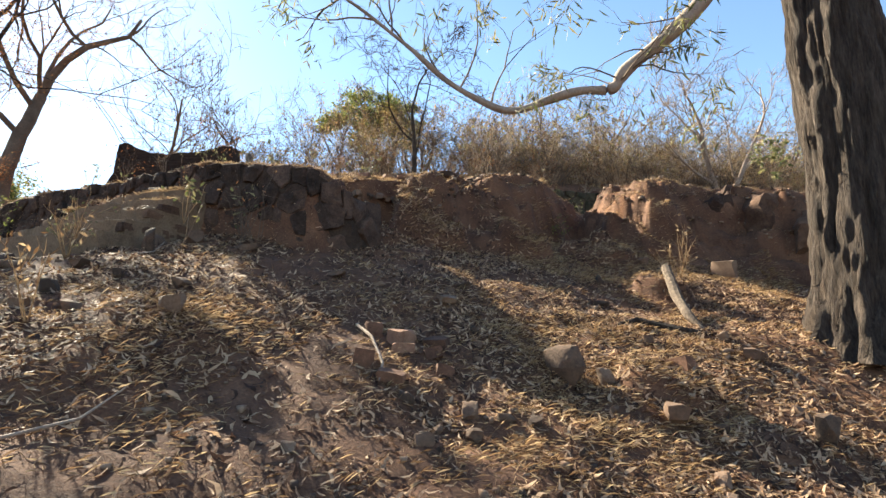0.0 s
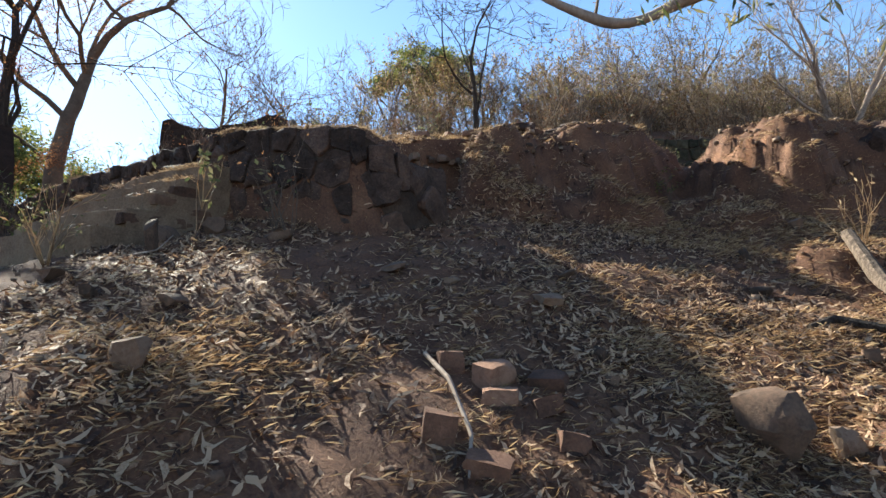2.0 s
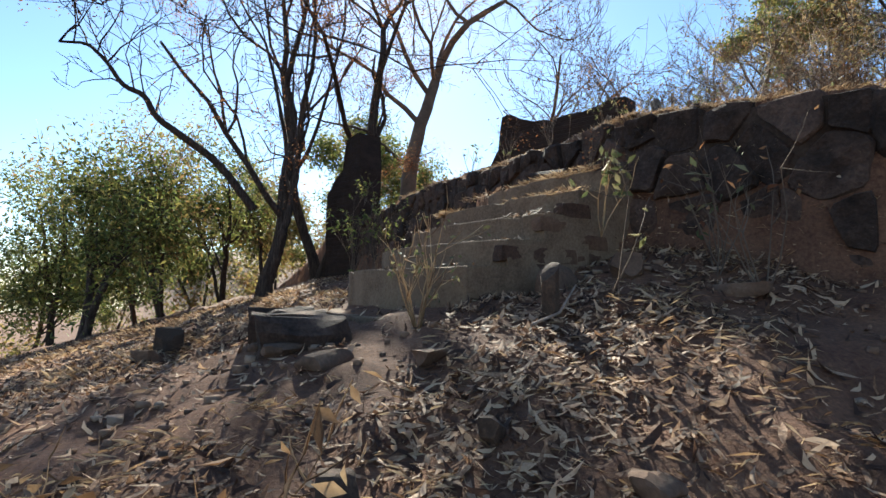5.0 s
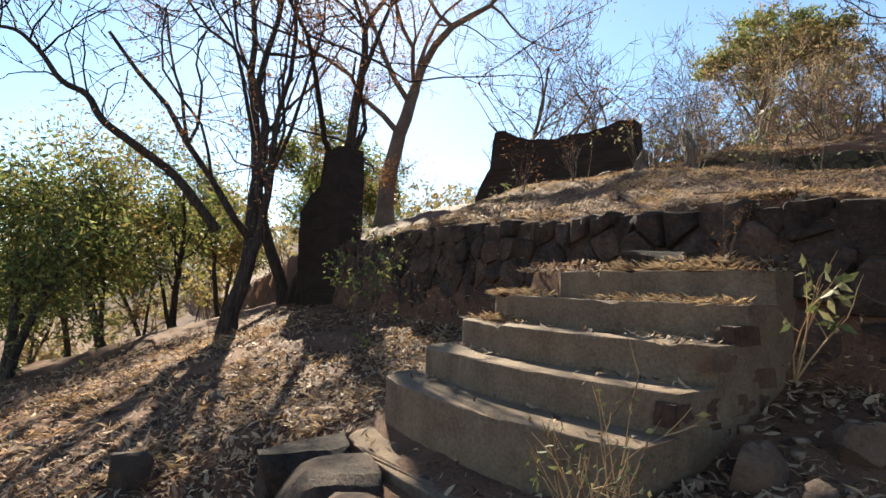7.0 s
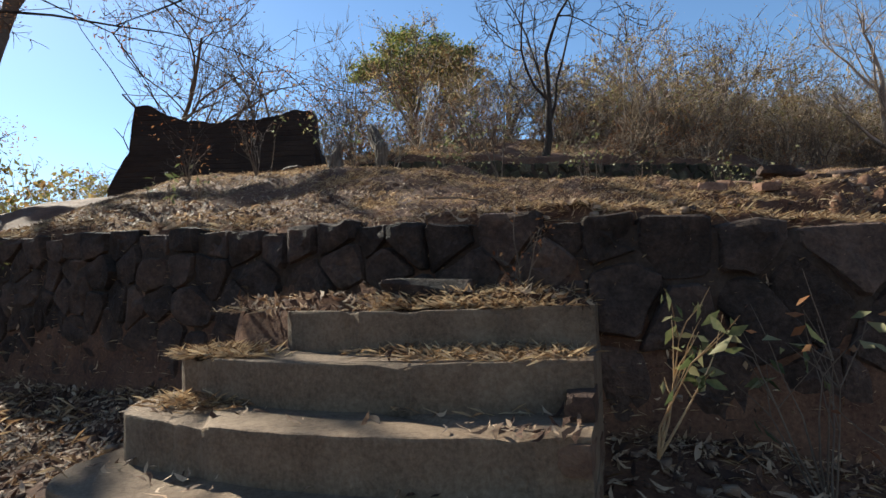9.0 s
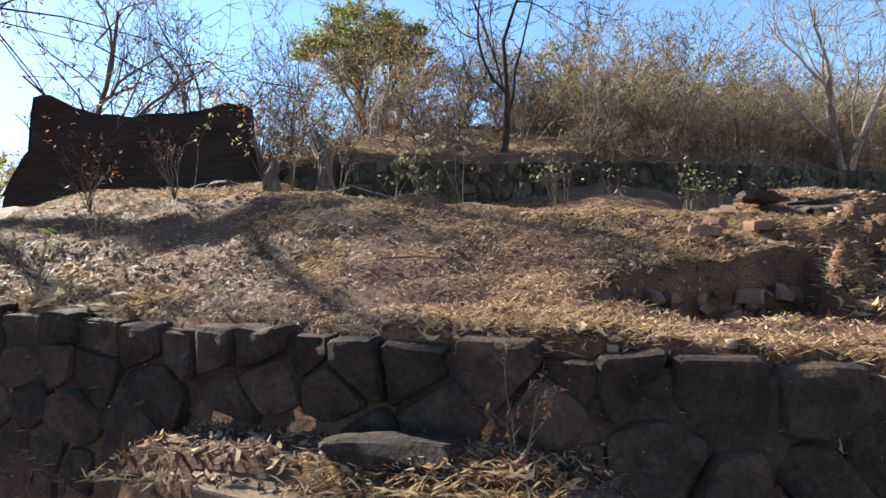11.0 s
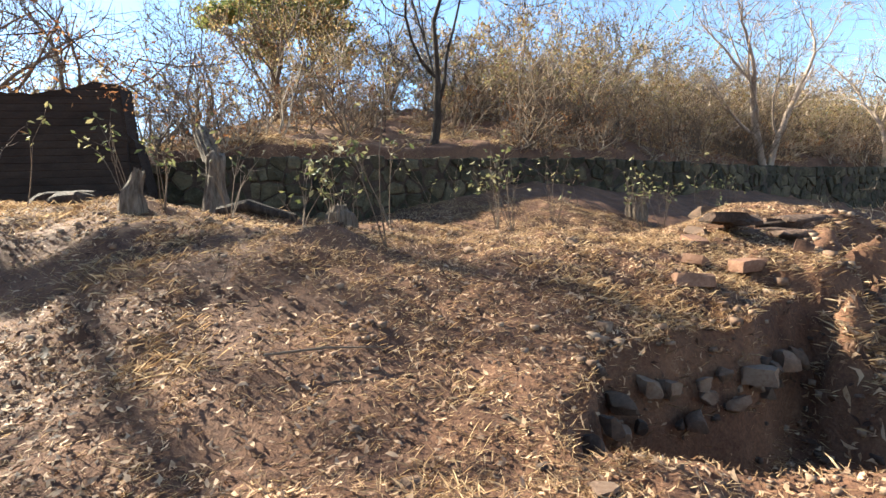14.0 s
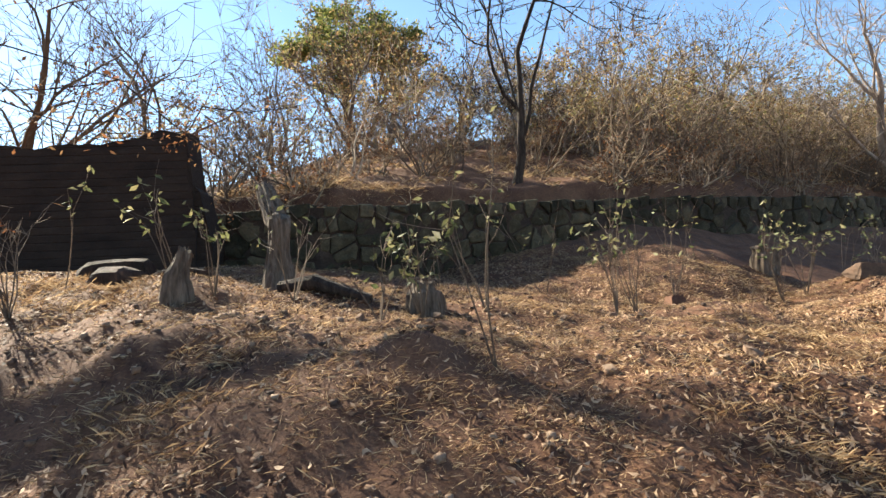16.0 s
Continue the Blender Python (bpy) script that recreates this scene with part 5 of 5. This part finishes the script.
leaf_litter("leaf_litter", 38000, (-9.5, 2.2, 5.6, 13.5), litter_low, 31, 0.078, 0.2, M_LITTER, "thick grey-brown litter of curled eucalyptus leaves")
leaf_litter("fine_litter", 28000, (-9.5, 2.2, 5.6, 13.5), litter_low, 32, 0.04, 0.3, M_LITTER, "broken bits of dry leaves and bark on the soil")
leaf_litter("valley_litter", 12000, (-15.0, -7.3, 4.5, 11.5), lambda x, y: np.clip(0.5 + 0.6 * vnoise(x, y, 0.9, 26), 0.1, 1), 33, 0.09, 0.25, M_LITTER, "dry leaves scattered over the valley slope")
leaf_litter("terrace_litter", 46000, (-11.0, -2.0, 9.9, 17.0), litter_top, 34, 0.032, 0.28, M_LITTER, "small dry leaves scattered over the terrace")
leaf_litter("step_litter", 1500, (STAIR_L, STAIR_R, 8.3, 10.3), lambda x, y: np.clip(0.05 + 1.0 * (y > 9.85) + 0.15 * (vnoise(x, y, 4, 27) > 0.6), 0, 1), 35, 0.055, 0.22, M_LITTER, "dry leaves gathered on the steps")
straw("slope_straw", 90000, (-5.2, 2.4, 6.5, 14.5), straw_low, 41, 0.075, 0.25, "flattened dry straw on the sunlit slope")
straw("terrace_straw", 215000, (-11.0, -1.8, 9.9, 17.5), straw_top, 42, 0.05, 0.18, "trampled dry golden grass over the terrace")
straw("rim_grass", 17000, (-12.0, -4.2, 9.9, 12.0), rim, 43, 0.06, 0.3, "dry grass tufts along the top of the wall", per=14, radius=0.08)
straw("bank_grass", 13000, (-6.0, 1.5, 11.3, 16.2), lambda x, y: np.clip((np.abs(y - np.interp(x, BANK_X, BANK_Y)) < 0.5) * (0.5 + 0.7 * vnoise(x, y, 2.5, 28)), 0, 1), 44, 0.055, 0.3, "dry matted grass hanging on the eroded bank", per=22, radius=0.05)
straw("clump_grass", 3600, (-4.2, -1.6, 11.6, 13.4), lambda x, y: np.clip((np.hypot((x + 3.5) / 0.5, (y - 12.2) / 0.28) < 1) + (np.hypot((x + 2.3) / 0.45, (y - 12.95) / 0.25) < 1), 0, 1) * 1.0, 48, 0.085, 0.4, "matted golden grass on two earth clumps", per=24, radius=0.05)
straw("step_grass", 8000, (STAIR_L + 0.15, STAIR_R - 0.1, 9.5, 10.05), lambda x, y: np.clip(((y > 9.66) * 0.35 + (x < -6.5) * 1.6) * (vnoise(x, y, 3.5, 29) > -0.25), 0, 1), 45, 0.075, 0.35, "dry golden grass on the top steps", per=16, radius=0.07)
straw("terrace_tufts", 9000, (-9.5, -3.6, 9.9, 14.5), lambda x, y: (~below(x, y)) * np.clip(vnoise(x, y, 1.9, 61) - 0.25, 0, 1), 62, 0.07, 0.55, "upright tufts of dry grass on the terrace", per=30, radius=0.045)
straw("valley_straw", 6000, (-14.0, -7.2, 5.0, 11.0), lambda x, y: np.clip(0.2 + 0.8 * vnoise(x, y, 0.8, 30), 0, 1), 46, 0.12, 0.6, "dry grass on the valley slope")
straw("hill_grass", 16000, (-11.0, 4.0, 16.0, 28.0), lambda x, y: np.clip(((y - upper_line(x)) > 0.1) * ((y - upper_line(x)) < 5) * (0.5 + 0.6 * vnoise(x, y, 1.2, 31)), 0, 1), 47, 0.13, 0.7, "dry grass above the upper wall", per=26, radius=0.08)

def pebbles(name, n, box, density, seed, size, label):
    x, y, r = scatter(n, box, density, seed)
    cube = np.array([(-1, -1, -1), (1, -1, -1), (1, 1, -1), (-1, 1, -1), (-1, -1, 1), (1, -1, 1), (1, 1, 1), (-1, 1, 1)], float) * 0.5
    fq = np.array([(0, 3, 2, 1), (4, 5, 6, 7), (0, 1, 5, 4), (1, 2, 6, 5), (2, 3, 7, 6), (3, 0, 4, 7)])
    sc = size * np.minimum(np.exp(r.normal(0, 0.5, n)), 1.9)
    v = cube[None] * (0.75 + 0.5 * r.uniform(0, 1, (n, 8, 1))) * np.stack([sc, sc * r.uniform(0.6, 1, n), sc * r.uniform(0.35, 0.8, n)], 1)[:, None, :]
    a = r.uniform(0, 6.28, n)
    ca, sa = np.cos(a)[:, None], np.sin(a)[:, None]
    v = np.stack([v[:, :, 0] * ca - v[:, :, 1] * sa, v[:, :, 0] * sa + v[:, :, 1] * ca, v[:, :, 2]], 2)
    v = v + np.stack([x, y, surface(x, y) + sc * 0.1], 1)[:, None, :]
    f = (fq[None] + (np.arange(n) * 8)[:, None, None]).reshape(-1, 4)
    return tagged(link(name, v.reshape(-1, 3), f, M_PEBBLE), label, "pebbles", kind="stuff")

pebbles("slope_pebbles", 2600, (-9.0, 2.0, 5.8, 13.0), lambda x, y: off_steps(x, y) * below(x, y) * np.clip(0.4 + 0.6 * vnoise(x, y, 1.2, 32), 0, 1), 51, 0.026, "small reddish and pale stones in the soil")
pebbles("terrace_pebbles", 3600, (-10.0, -2.0, 10.0, 16.5), lambda x, y: (~below(x, y)) * np.clip(0.4 + 0.6 * vnoise(x, y, 1.2, 33), 0, 1), 52, 0.018, "small stones and earth clods on the terrace")
pebbles("bank_stones", 700, (-6.0, 2.0, 11.3, 16.0), lambda x, y: (np.abs(y - np.interp(x, BANK_X, BANK_Y) + 0.2) < 0.5) * 1.0, 53, 0.035, "stones and clods showing in the eroded bank")

# ---- pieces: face stones of the walls, bricks in the side of the steps ----
rubble_face(terrace_wall, LEFT_FACE, wt, foot, 0.3, 0.22, 11, M_STONE)
rubble_face(terrace_wall, RIGHT_FACE, wt, foot, 0.34, 0.28, 12, M_STONE, 0.04)
rubble_face(terrace_wall, END_FACE, wt, foot, 0.36, 0.36, 13, M_STONE, 0.05)
rubble_face(upper_wall, UPPER_FACE[:3], ut, lambda x, y: foot(x, y) - 0.05, 0.28, 0.22, 14, M_MOSSY, 0.03, 0.016, 0.2)
rubble_face(upper_wall, UPPER_FACE[2:], ut, lambda x, y: foot(x, y) - 0.05, 0.42, 0.3, 15, M_MOSSY, 0.035, 0.02, 0.2)
side = random.Random(77)
for row in range(10):
    z = 2.72 + row * 0.095
    y = 9.0 + max(0, (z - 3.02)) * TREAD / RISE + side.uniform(0, 0.05)
    while y < 10.05:
        ln = side.uniform(0.16, 0.26)
        if y + ln < 10.12 and z < 3.5 and side.random() > 0.5:
            piece("brick", side.choice(SIDE_BRICKS), staircase, (STAIR_R - 0.036, y + ln / 2, z), (0.09, ln * 0.96, 0.088), (side.uniform(-0.03, 0.03), 0, side.uniform(-0.04, 0.04)))
        y += ln
